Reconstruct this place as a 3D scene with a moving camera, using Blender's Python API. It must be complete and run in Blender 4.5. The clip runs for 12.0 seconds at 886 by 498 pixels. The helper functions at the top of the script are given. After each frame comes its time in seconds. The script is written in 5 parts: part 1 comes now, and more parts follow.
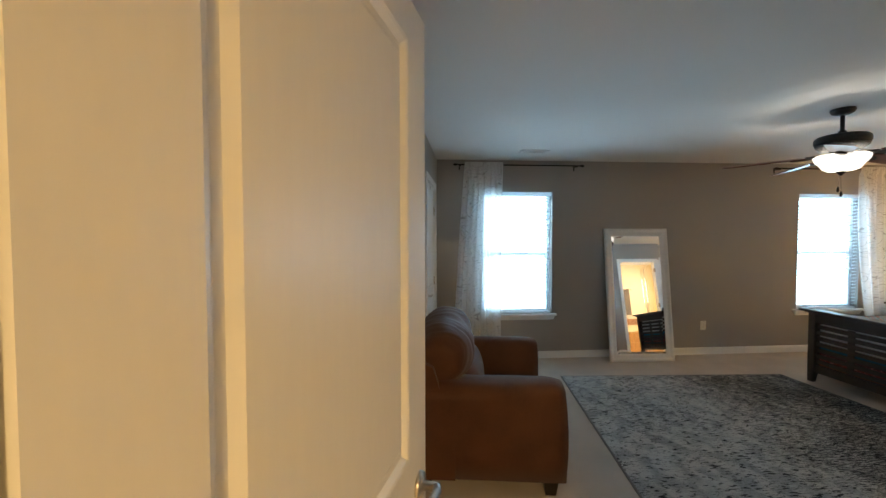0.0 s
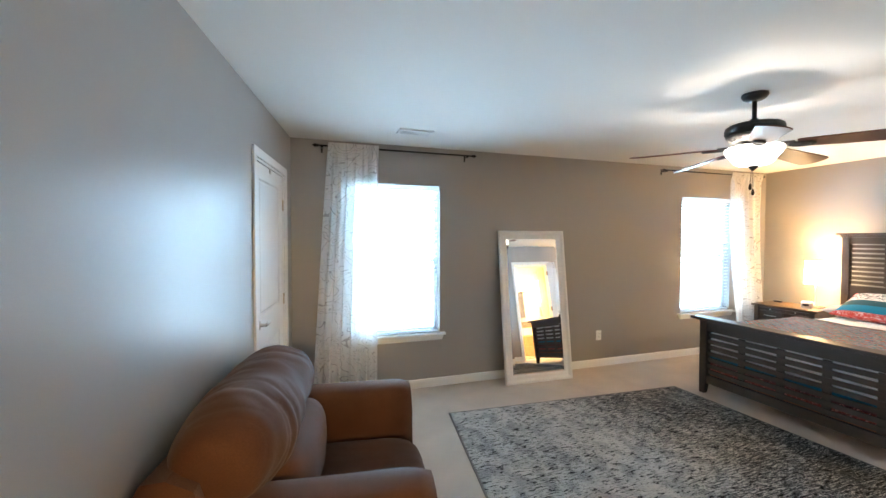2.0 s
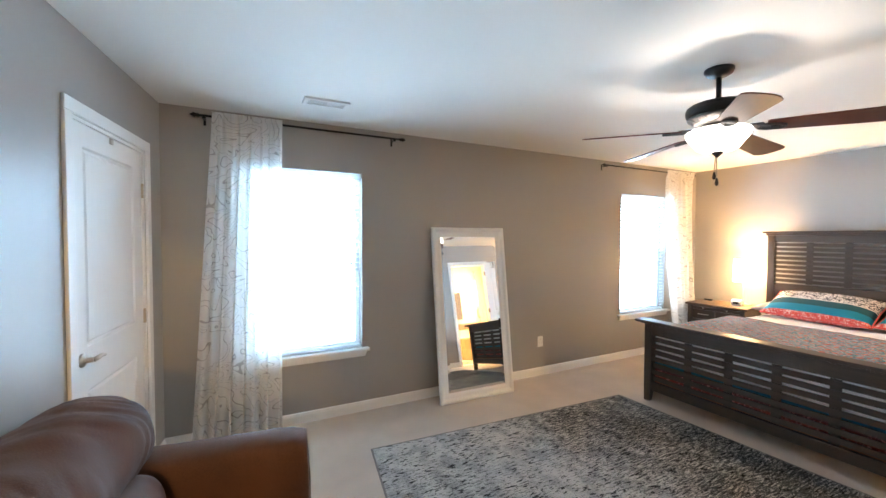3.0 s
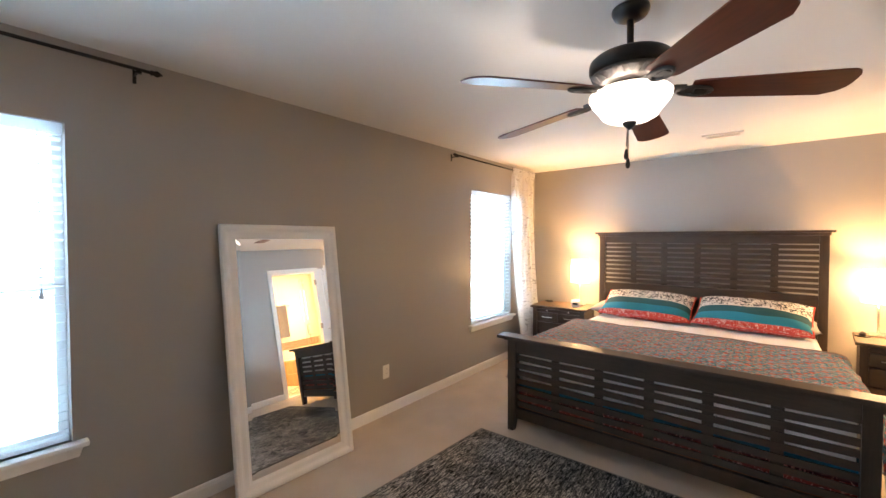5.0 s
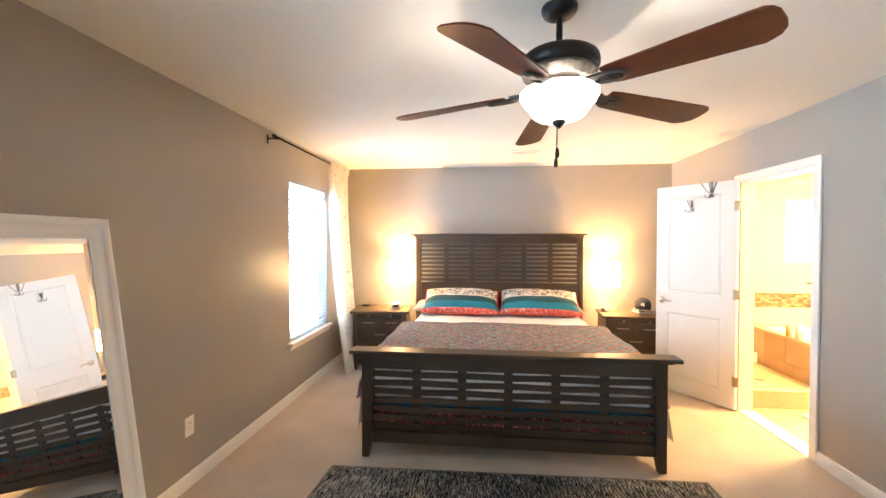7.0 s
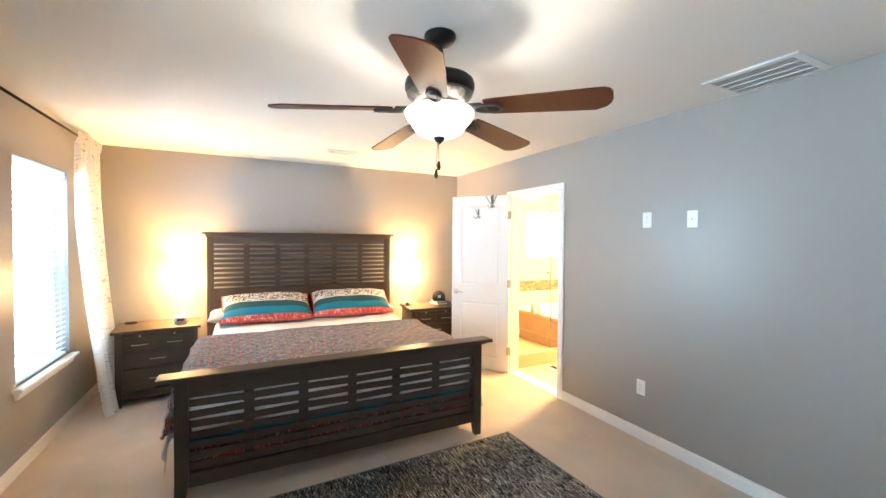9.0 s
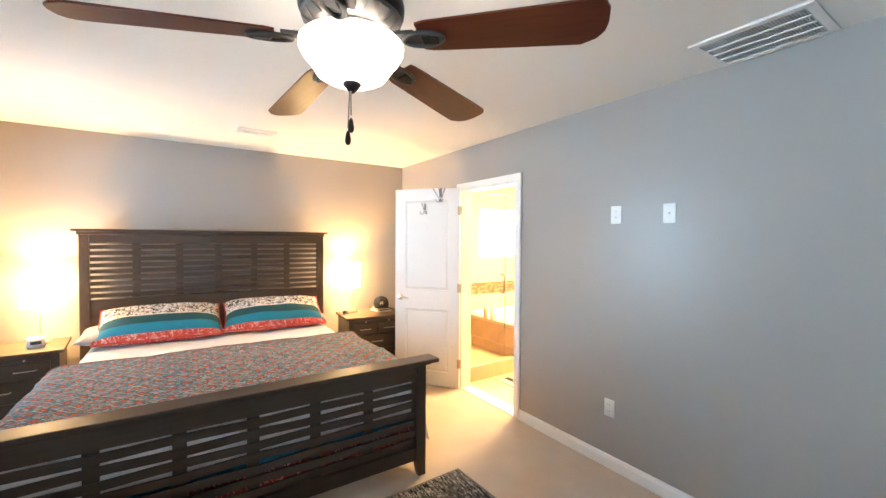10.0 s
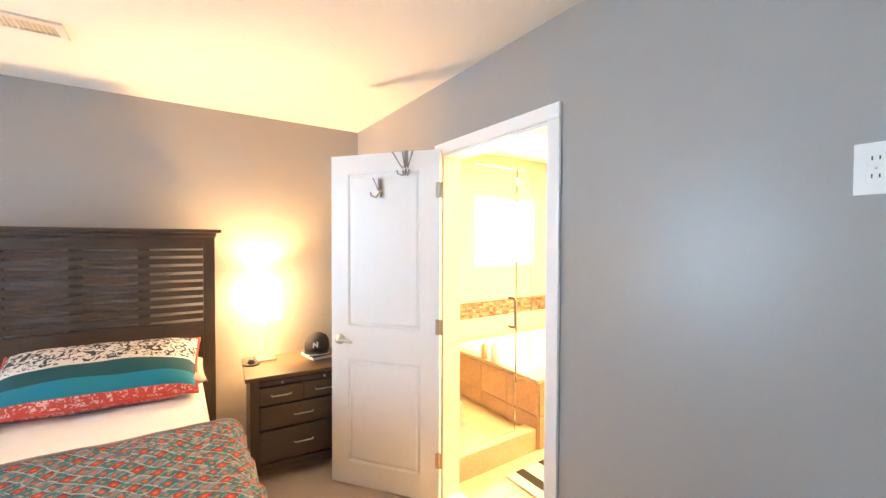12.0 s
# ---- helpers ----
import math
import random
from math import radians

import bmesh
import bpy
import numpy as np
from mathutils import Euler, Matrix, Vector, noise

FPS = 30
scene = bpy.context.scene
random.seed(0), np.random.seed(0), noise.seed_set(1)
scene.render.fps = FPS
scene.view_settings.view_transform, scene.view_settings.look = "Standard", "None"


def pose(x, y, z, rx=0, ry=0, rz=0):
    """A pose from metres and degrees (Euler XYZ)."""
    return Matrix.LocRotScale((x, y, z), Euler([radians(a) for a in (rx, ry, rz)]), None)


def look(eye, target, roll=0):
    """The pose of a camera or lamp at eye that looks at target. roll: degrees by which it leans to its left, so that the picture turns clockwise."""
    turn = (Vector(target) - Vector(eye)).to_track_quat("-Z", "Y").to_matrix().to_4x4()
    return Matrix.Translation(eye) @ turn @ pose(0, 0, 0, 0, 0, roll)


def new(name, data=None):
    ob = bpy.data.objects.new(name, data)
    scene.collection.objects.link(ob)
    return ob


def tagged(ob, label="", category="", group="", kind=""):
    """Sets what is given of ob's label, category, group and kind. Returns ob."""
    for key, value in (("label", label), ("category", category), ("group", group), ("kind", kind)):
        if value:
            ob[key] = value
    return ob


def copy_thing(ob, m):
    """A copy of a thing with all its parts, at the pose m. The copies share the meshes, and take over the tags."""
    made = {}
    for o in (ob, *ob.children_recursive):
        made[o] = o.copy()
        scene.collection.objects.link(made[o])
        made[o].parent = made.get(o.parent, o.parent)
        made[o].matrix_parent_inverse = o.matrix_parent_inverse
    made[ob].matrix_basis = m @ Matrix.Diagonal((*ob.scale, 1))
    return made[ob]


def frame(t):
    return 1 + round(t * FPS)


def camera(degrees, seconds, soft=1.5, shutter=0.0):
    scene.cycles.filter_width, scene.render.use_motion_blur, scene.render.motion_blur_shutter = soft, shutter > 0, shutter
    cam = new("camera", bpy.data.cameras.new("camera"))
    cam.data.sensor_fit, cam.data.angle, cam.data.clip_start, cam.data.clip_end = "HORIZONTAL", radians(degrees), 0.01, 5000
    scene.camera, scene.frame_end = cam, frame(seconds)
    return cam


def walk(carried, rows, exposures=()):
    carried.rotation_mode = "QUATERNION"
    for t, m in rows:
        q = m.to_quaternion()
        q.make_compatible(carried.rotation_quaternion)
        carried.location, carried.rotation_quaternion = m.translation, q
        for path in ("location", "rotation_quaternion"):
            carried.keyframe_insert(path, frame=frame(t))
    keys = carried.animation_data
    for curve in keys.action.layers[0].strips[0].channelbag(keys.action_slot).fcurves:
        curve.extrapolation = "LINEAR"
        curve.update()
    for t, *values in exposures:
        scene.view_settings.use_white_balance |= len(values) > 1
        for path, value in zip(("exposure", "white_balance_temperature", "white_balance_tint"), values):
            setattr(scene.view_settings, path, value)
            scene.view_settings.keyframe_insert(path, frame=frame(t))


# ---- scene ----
cam = camera(96.5, 12.0)
# seconds, x, y, z, yaw, pitch, roll
ROWS = [
    (0.0, -0.115, -0.174, 1.524, -4.28, -1.92, 0.07),
    (0.5, -0.038, 0.110, 1.517, -6.68, -1.80, 0.27),
    (1.0, 0.081, 0.309, 1.557, -8.05, -2.13, 0.12),
    (1.5, 0.188, 0.518, 1.580, -12.28, -2.26, 0.10),
    (2.0, 0.349, 0.734, 1.535, -18.31, -1.68, -0.10),
    (2.5, 0.467, 1.014, 1.507, -23.07, -1.46, -0.06),
    (3.0, 0.652, 1.246, 1.516, -27.25, -1.70, -0.14),
    (5.0, 1.276, 2.067, 1.519, -50.66, -1.48, 0.06),
    (5.5, 1.379, 2.249, 1.515, -58.58, -1.49, -0.00),
    (6.0, 1.438, 2.421, 1.506, -68.20, -1.24, -0.07),
    (6.5, 1.405, 2.595, 1.508, -76.58, -1.19, -0.01),
    (8.5, 1.287, 3.277, 1.508, -107.45, -1.24, -0.31),
    (9.0, 1.396, 3.288, 1.529, -116.65, -1.32, -0.42),
    (9.5, 1.588, 3.214, 1.522, -122.65, -1.31, -0.38),
    (10.0, 1.846, 2.938, 1.521, -123.51, -1.35, -0.35),
    (10.5, 2.174, 2.627, 1.517, -123.40, -1.30, -0.30),
    (11.0, 2.511, 2.361, 1.508, -123.42, -0.80, -0.30),
    (11.5, 2.841, 2.070, 1.531, -123.65, -1.13, -0.30),
    (12.0, 3.194, 1.845, 1.526, -124.05, -1.19, -0.20),
]
EXPOSURES = [(0.0, -0.8, 6500, 10), (0.6, -0.55, 6450, 10), (1.0, -0.12, 6480, 10), (1.5, 0.17, 6480, 11), (2.5, 0.52, 6430, 14), (3.2, 0.46, 6600, 16),
             (5.0, 0.08, 7050, 22), (6.5, 0.52, 7300, 21), (8.5, 0.57, 6680, 13), (10.0, 0.42, 6780, 16), (11.3, 0.36, 6700, 18), (12.0, 0.3, 6660, 18)]
walk(cam, [(t, pose(x, y, z, 90 + pitch, roll, yaw)) for t, x, y, z, yaw, pitch, roll in ROWS], EXPOSURES)

# ---- world and light ----
CEIL = 2.44
YN, YS, XE = 4.60, 0.556, 6.40          # north, south and east faces of the bedroom
FAN = (3.0, 2.505)

world = bpy.data.worlds.new("overcast")
scene.world = world
world.use_nodes = True
wn = world.node_tree.nodes
sky = wn.new("ShaderNodeTexSky")
sky.sky_type, sky.sun_disc = "NISHITA", False
sky.sun_elevation, sky.sun_rotation, sky.dust_density = radians(48), radians(200), 3.0
world.node_tree.links.new(sky.outputs[0], wn["Background"].inputs[0])
wn["Background"].inputs[1].default_value = 0.12


def lamp(name, kind, m, energy, colour, size=0.1, size_y=None, angle=None):
    data = bpy.data.lights.new(name, kind)
    data.energy, data.color = energy, colour
    if kind == "SUN":
        data.angle = radians(angle)
    elif kind == "AREA":
        data.shape, data.size, data.size_y = "RECTANGLE", size, size_y or size
    else:
        data.shadow_soft_size = size
    ob = new(name, data)
    ob.matrix_world = m
    return ob


lamp("sun", "SUN", look((0, -4, 6), (0, 0, 0)), 4.5, (1.0, 0.96, 0.90), angle=4)
DAY = (0.46, 0.75, 1.0)
WARM = (1.0, 0.58, 0.235)
lamp("window_light_west", "AREA", look((1.16, 4.77, 1.77), (1.16, 0.0, 1.77)), 96, DAY, 1.3, 0.90)
lamp("window_light_east", "AREA", look((5.29, 4.77, 1.77), (5.29, 0.0, 1.77)), 96, DAY, 1.3, 0.90)
lamp("lower_sash_light_west", "AREA", look((1.16, 4.77, 0.92), (1.16, 0.0, 0.92)), 45, DAY, 1.3, 0.79)
lamp("lower_sash_light_east", "AREA", look((5.29, 4.77, 0.92), (5.29, 0.0, 0.92)), 45, DAY, 1.3, 0.79)
lamp("bath_window_light", "AREA", look((6.62, -1.3, 1.6), (0.0, -1.3, 1.6)), 140, (1.0, 0.95, 0.85), 1.6, 1.3)
lamp("bath_ceiling_light", "AREA", look((4.9, -0.75, 2.40), (4.9, -0.75, 0)), 150, (1.0, 0.66, 0.26), 0.5)
lamp("hall_ceiling_light", "AREA", look((0.0, -2.9, 2.40), (0.0, -2.9, 0)), 315, (1.0, 0.67, 0.27), 0.35)
for k in range(3):
    a = radians(40 + 120 * k)
    lamp("fan_bulb", "POINT", pose(FAN[0] + 0.060 * math.cos(a), FAN[1] + 0.060 * math.sin(a), CEIL - 0.370), 12.0, (1.0, 0.92, 0.80), 0.018)
lamp("lamp_bulb_south", "POINT", pose(6.17, 1.33, 1.16), 86, WARM, 0.035)
lamp("lamp_bulb_north", "POINT", pose(6.17, 3.87, 1.16), 74, WARM, 0.035)


# ---- materials ----
def material(name, colour, rough=0.6, metal=0.0, vary=0.08, scale=6.0, fine=180.0, bump=0.1, bump_scale=None, stretch=(1, 1, 1),
             spec=0.5, emit=None, power=0.0, coat=0.0, sheen=0.0, random_tone=0.0, rough_vary=0.0):
    """A painted, woven or grained surface: two scales of tone, and fine relief."""
    m = bpy.data.materials.new(name)
    m.use_nodes = True
    t, n = m.node_tree, m.node_tree.nodes
    b = n["Principled BSDF"]
    co = n.new("ShaderNodeTexCoord")
    mp = n.new("ShaderNodeMapping")
    mp.inputs["Scale"].default_value = stretch
    t.links.new(co.outputs["Object"], mp.inputs[0])
    big, small = n.new("ShaderNodeTexNoise"), n.new("ShaderNodeTexNoise")
    big.inputs["Scale"].default_value, small.inputs["Scale"].default_value = scale, fine
    big.inputs["Detail"].default_value, small.inputs["Detail"].default_value = 4, 2
    for q in (big, small):
        t.links.new(mp.outputs[0], q.inputs["Vector"])
    add = n.new("ShaderNodeMath")
    add.operation = "ADD"
    t.links.new(big.outputs[0], add.inputs[0])
    t.links.new(small.outputs[0], add.inputs[1])
    ramp = n.new("ShaderNodeMapRange")
    ramp.inputs[1].default_value, ramp.inputs[2].default_value = 0.6, 1.4
    ramp.inputs[3].default_value, ramp.inputs[4].default_value = 1 - vary, 1 + vary
    t.links.new(add.outputs[0], ramp.inputs[0])
    tone = ramp.outputs[0]
    if random_tone:
        info = n.new("ShaderNodeObjectInfo")
        mr = n.new("ShaderNodeMapRange")
        mr.inputs[3].default_value, mr.inputs[4].default_value = 1 - random_tone, 1 + random_tone
        t.links.new(info.outputs["Random"], mr.inputs[0])
        mul = n.new("ShaderNodeMath")
        mul.operation = "MULTIPLY"
        t.links.new(tone, mul.inputs[0])
        t.links.new(mr.outputs[0], mul.inputs[1])
        tone = mul.outputs[0]
    hs = n.new("ShaderNodeHueSaturation")
    hs.inputs["Color"].default_value = (*colour, 1)
    t.links.new(tone, hs.inputs["Value"])
    t.links.new(hs.outputs[0], b.inputs["Base Color"])
    b.inputs["Roughness"].default_value, b.inputs["Metallic"].default_value = rough, metal
    if rough_vary:
        rv, smear = n.new("ShaderNodeMapRange"), n.new("ShaderNodeTexNoise")
        smear.inputs["Scale"].default_value, smear.inputs["Detail"].default_value = 2.2, 5
        t.links.new(mp.outputs[0], smear.inputs["Vector"])
        rv.inputs[1].default_value, rv.inputs[2].default_value = 0.35, 0.65
        rv.inputs[3].default_value, rv.inputs[4].default_value = rough - rough_vary, rough + rough_vary
        t.links.new(smear.outputs[0], rv.inputs[0])
        t.links.new(rv.outputs[0], b.inputs["Roughness"])
    b.inputs["Specular IOR Level"].default_value = spec
    b.inputs["Coat Weight"].default_value, b.inputs["Sheen Weight"].default_value = coat, sheen
    if bump:
        bp = n.new("ShaderNodeBump")
        bp.inputs["Strength"].default_value, bp.inputs["Distance"].default_value = bump, 0.004
        t.links.new(small.outputs[0], bp.inputs["Height"])
        t.links.new(bp.outputs[0], b.inputs["Normal"])
    if emit:
        b.inputs["Emission Color"].default_value, b.inputs["Emission Strength"].default_value = (*emit, 1), power
    return m


def ramp_node(n, stops, kind="LINEAR"):
    r = n.new("ShaderNodeValToRGB")
    r.color_ramp.interpolation = kind
    e = r.color_ramp.elements
    while len(e) < len(stops):
        e.new(0.5)
    for q, (p, c) in zip(e, stops):
        q.position, q.color = p, (*c, 1)
    return r


wall_paint = material("greige_eggshell_paint", (0.323, 0.302, 0.282), 0.335, vary=0.03, scale=1.2, fine=260, bump=0.05, spec=0.42, rough_vary=0.012)
ceiling_paint = material("flat_ceiling_paint", (0.74, 0.72, 0.68), 0.85, vary=0.02, scale=1.5, fine=240, bump=0.12)
trim_paint = material("white_semigloss_trim", (0.80, 0.79, 0.77), 0.32, vary=0.02, scale=2, fine=90, bump=0.03)
door_paint = material("white_door_paint", (0.80, 0.79, 0.77), 0.36, vary=0.02, scale=2, fine=60, bump=0.05, stretch=(1, 1, 0.15))
carpet = material("beige_carpet", (0.56, 0.47, 0.39), 0.95, vary=0.15, scale=3.5, fine=230, bump=1.0, spec=0.1, sheen=0.2)
dark_wood = material("dark_stained_wood", (0.058, 0.039, 0.029), 0.38, vary=0.28, scale=14, fine=90, bump=0.10, stretch=(1, 0.12, 1))
dark_wood_upright = material("dark_stained_wood_upright", (0.046, 0.031, 0.023), 0.38, vary=0.28, scale=14, fine=90, bump=0.10, stretch=(1, 1, 0.12))
stand_wood = material("brown_stained_wood", (0.080, 0.050, 0.031), 0.48, vary=0.25, scale=12, fine=90, spec=0.3, bump=0.08, stretch=(1, 0.12, 1))
bronze = material("oil_rubbed_bronze", (0.020, 0.018, 0.018), 0.42, metal=0.6, vary=0.2, scale=10, bump=0.05)
pewter = material("brushed_pewter", (0.26, 0.25, 0.24), 0.38, metal=0.9, vary=0.15, scale=12, bump=0.06)
# pewter darkened to offset the bulbs' close light on the ring; irons share it
darkened_pewter = material("darkened_pewter", (0.085, 0.080, 0.076), 0.5, metal=0.7, vary=0.2, scale=14, bump=0.06)
nickel = material("satin_nickel", (0.62, 0.58, 0.53), 0.28, metal=1.0, vary=0.06, scale=9, bump=0.03)
brass = material("aged_hinge_brass", (0.50, 0.40, 0.28), 0.35, metal=0.9, vary=0.1, scale=12)
cherry = material("cherry_blade_wood", (0.100, 0.018, 0.008), 0.36, vary=0.35, scale=9, fine=60, bump=0.05, stretch=(0.12, 1, 1), spec=0.3)
suede = material("brown_microsuede", (0.086, 0.033, 0.015), 0.74, vary=0.32, scale=4.5, fine=240, bump=0.25, sheen=0.10, spec=0.25)
dark_foot = material("dark_sofa_foot", (0.02, 0.014, 0.01), 0.4)
plate_plastic = material("white_plate_plastic", (0.80, 0.79, 0.76), 0.35, vary=0.01, bump=0.0)
slot_dark = material("dark_slot", (0.03, 0.03, 0.03), 0.6)
vent_white = material("white_vent_metal", (0.72, 0.70, 0.67), 0.4, vary=0.03, bump=0.02)
# darker grey stands in for the shade behind the vent fins
vent_inside = material("vent_shadow_metal", (0.52, 0.51, 0.50), 0.7)
sheet_cloth = material("cream_sheet_cotton", (0.86, 0.84, 0.82), 0.85, vary=0.05, scale=4, fine=300, bump=0.2, sheen=0.2)
blanket_cloth = material("pale_grey_blanket_cotton", (0.50, 0.50, 0.52), 0.9, vary=0.10, scale=9, fine=260, bump=0.35, sheen=0.2)
beige_pillow = material("taupe_pillow_cotton", (0.46, 0.40, 0.36), 0.85, vary=0.06, fine=300, bump=0.2)
binding_mat = material("muted_quilt_binding", (0.30, 0.24, 0.24), 0.9, vary=0.2, scale=40)
black_cloth = material("black_cap_cloth", (0.012, 0.012, 0.015), 0.8, fine=300, bump=0.3)
white_thread = material("white_thread", (0.8, 0.8, 0.8), 0.7)
black_plastic = material("black_plastic", (0.015, 0.015, 0.016), 0.3, bump=0.0)
silver_plastic = material("silver_plastic", (0.66, 0.66, 0.67), 0.35, metal=0.15, bump=0.0)
paper = material("book_paper", (0.75, 0.70, 0.60), 0.8)
book_blue = material("book_cover", (0.06, 0.06, 0.07), 0.5)
blind_white = material("white_blind_slat", (0.78, 0.79, 0.79), 0.45, vary=0.02, bump=0.0)


def let_through(m, amount, colour):
    """Adds light passing through thin stuff from its other side."""
    t, n = m.node_tree, m.node_tree.nodes
    tra, mix = n.new("ShaderNodeBsdfTranslucent"), n.new("ShaderNodeMixShader")
    tra.inputs[0].default_value, mix.inputs[0].default_value = (*colour, 1), amount
    t.links.new(n["Principled BSDF"].outputs[0], mix.inputs[1])
    t.links.new(tra.outputs[0], mix.inputs[2])
    t.links.new(mix.outputs[0], n["Material Output"].inputs[0])


let_through(blind_white, 0.60, (0.85, 0.88, 0.90))
vinyl = material("white_vinyl_frame", (0.78, 0.79, 0.79), 0.4, vary=0.02, bump=0.0)
tile_beige = material("beige_ceramic_tile", (0.56, 0.43, 0.28), 0.28, vary=0.12, scale=7, fine=40, bump=0.04, random_tone=0.06)
tile_tub = material("tan_stone_tile", (0.44, 0.27, 0.15), 0.32, vary=0.2, scale=6, fine=30, bump=0.06, random_tone=0.08)
grout = material("sand_grout", (0.50, 0.42, 0.32), 0.9)
bath_paint = material("cream_bath_paint", (0.70, 0.60, 0.42), 0.55, vary=0.03, scale=2, fine=200, bump=0.08)
acrylic = material("white_tub_acrylic", (0.82, 0.80, 0.76), 0.15, vary=0.01, bump=0.0)
mosaic_mat = material("brown_mosaic_glass", (0.33, 0.19, 0.12), 0.2, vary=0.3, scale=60, bump=0.0, random_tone=0.55)
grey_towel = material("grey_terry", (0.20, 0.18, 0.17), 0.95, vary=0.12, scale=20, fine=400, bump=0.8)
white_towel = material("white_terry", (0.75, 0.72, 0.66), 0.95, vary=0.08, scale=20, fine=400, bump=0.8)
siding = material("pale_siding", (0.78, 0.84, 0.86), 0.6, vary=0.05)
# outdoor brightness put into the ground's pale colour, seen through the lower slats
bright_ground = material("bright_ground_tone", (0.46, 0.46, 0.43), 0.95, vary=0.3, scale=1.0, fine=30, bump=0.5)
roofing = material("grey_shingle", (0.10, 0.10, 0.11), 0.9, vary=0.2)


def glass_material(name, colour=(1, 1, 1), rough=0.0):
    m = bpy.data.materials.new(name)
    m.use_nodes = True
    b = m.node_tree.nodes["Principled BSDF"]
    b.inputs["Base Color"].default_value = (*colour, 1)
    b.inputs["Transmission Weight"].default_value, b.inputs["Roughness"].default_value = 1.0, rough
    b.inputs["IOR"].default_value = 1.25
    return m


glass = glass_material("clear_glass", (0.97, 0.99, 0.98))
mirror_glass = material("silvered_mirror", (0.90, 0.91, 0.91), 0.0, metal=1.0, vary=0.0, bump=0.0)


def bowl_material():
    m = material("lit_frosted_glass", (0.22, 0.21, 0.19), 0.4, vary=0.02, bump=0.0, emit=(1.0, 0.92, 0.80), power=3.6)
    return m


bowl_glass = bowl_material()
shade_mat = material("lit_linen_shade", (0.85, 0.75, 0.55), 0.9, vary=0.03, fine=300, bump=0.1, emit=(1.0, 0.68, 0.32), power=38.0)


def sheer_material():
    """White sheer with grey wandering lines."""
    m = bpy.data.materials.new("sheer_printed_voile")
    m.use_nodes = True
    t, n = m.node_tree, m.node_tree.nodes
    n.remove(n["Principled BSDF"])
    co = n.new("ShaderNodeTexCoord")
    noi = n.new("ShaderNodeTexNoise")
    noi.inputs["Scale"].default_value, noi.inputs["Detail"].default_value, noi.inputs["Distortion"].default_value = 4.6, 1.0, 0.8
    mp = n.new("ShaderNodeMapping")
    mp.inputs["Scale"].default_value = (1.0, 0.3, 1.2)
    t.links.new(co.outputs["Object"], mp.inputs[0])
    t.links.new(mp.outputs[0], noi.inputs["Vector"])
    mul = n.new("ShaderNodeMath")
    mul.operation, mul.inputs[1].default_value = "MULTIPLY", 11.0
    fr = n.new("ShaderNodeMath")
    fr.operation = "FRACT"
    t.links.new(noi.outputs[0], mul.inputs[0])
    t.links.new(mul.outputs[0], fr.inputs[0])
    line = ramp_node(n, [(0.0, (0.56, 0.55, 0.54)), (0.08, (0.56, 0.55, 0.54)), (0.13, (0.93, 0.93, 0.92)), (1.0, (0.93, 0.93, 0.92))])
    t.links.new(fr.outputs[0], line.inputs[0])
    dif, tra, clear = n.new("ShaderNodeBsdfDiffuse"), n.new("ShaderNodeBsdfTranslucent"), n.new("ShaderNodeBsdfTransparent")
    t.links.new(line.outputs[0], dif.inputs[0])
    t.links.new(line.outputs[0], tra.inputs[0])
    m1, m2 = n.new("ShaderNodeMixShader"), n.new("ShaderNodeMixShader")
    m1.inputs[0].default_value, m2.inputs[0].default_value = 0.55, 0.26
    t.links.new(dif.outputs[0], m1.inputs[1])
    t.links.new(tra.outputs[0], m1.inputs[2])
    t.links.new(m1.outputs[0], m2.inputs[1])
    t.links.new(clear.outputs[0], m2.inputs[2])
    t.links.new(m2.outputs[0], n["Material Output"].inputs[0])
    return m


sheer = sheer_material()


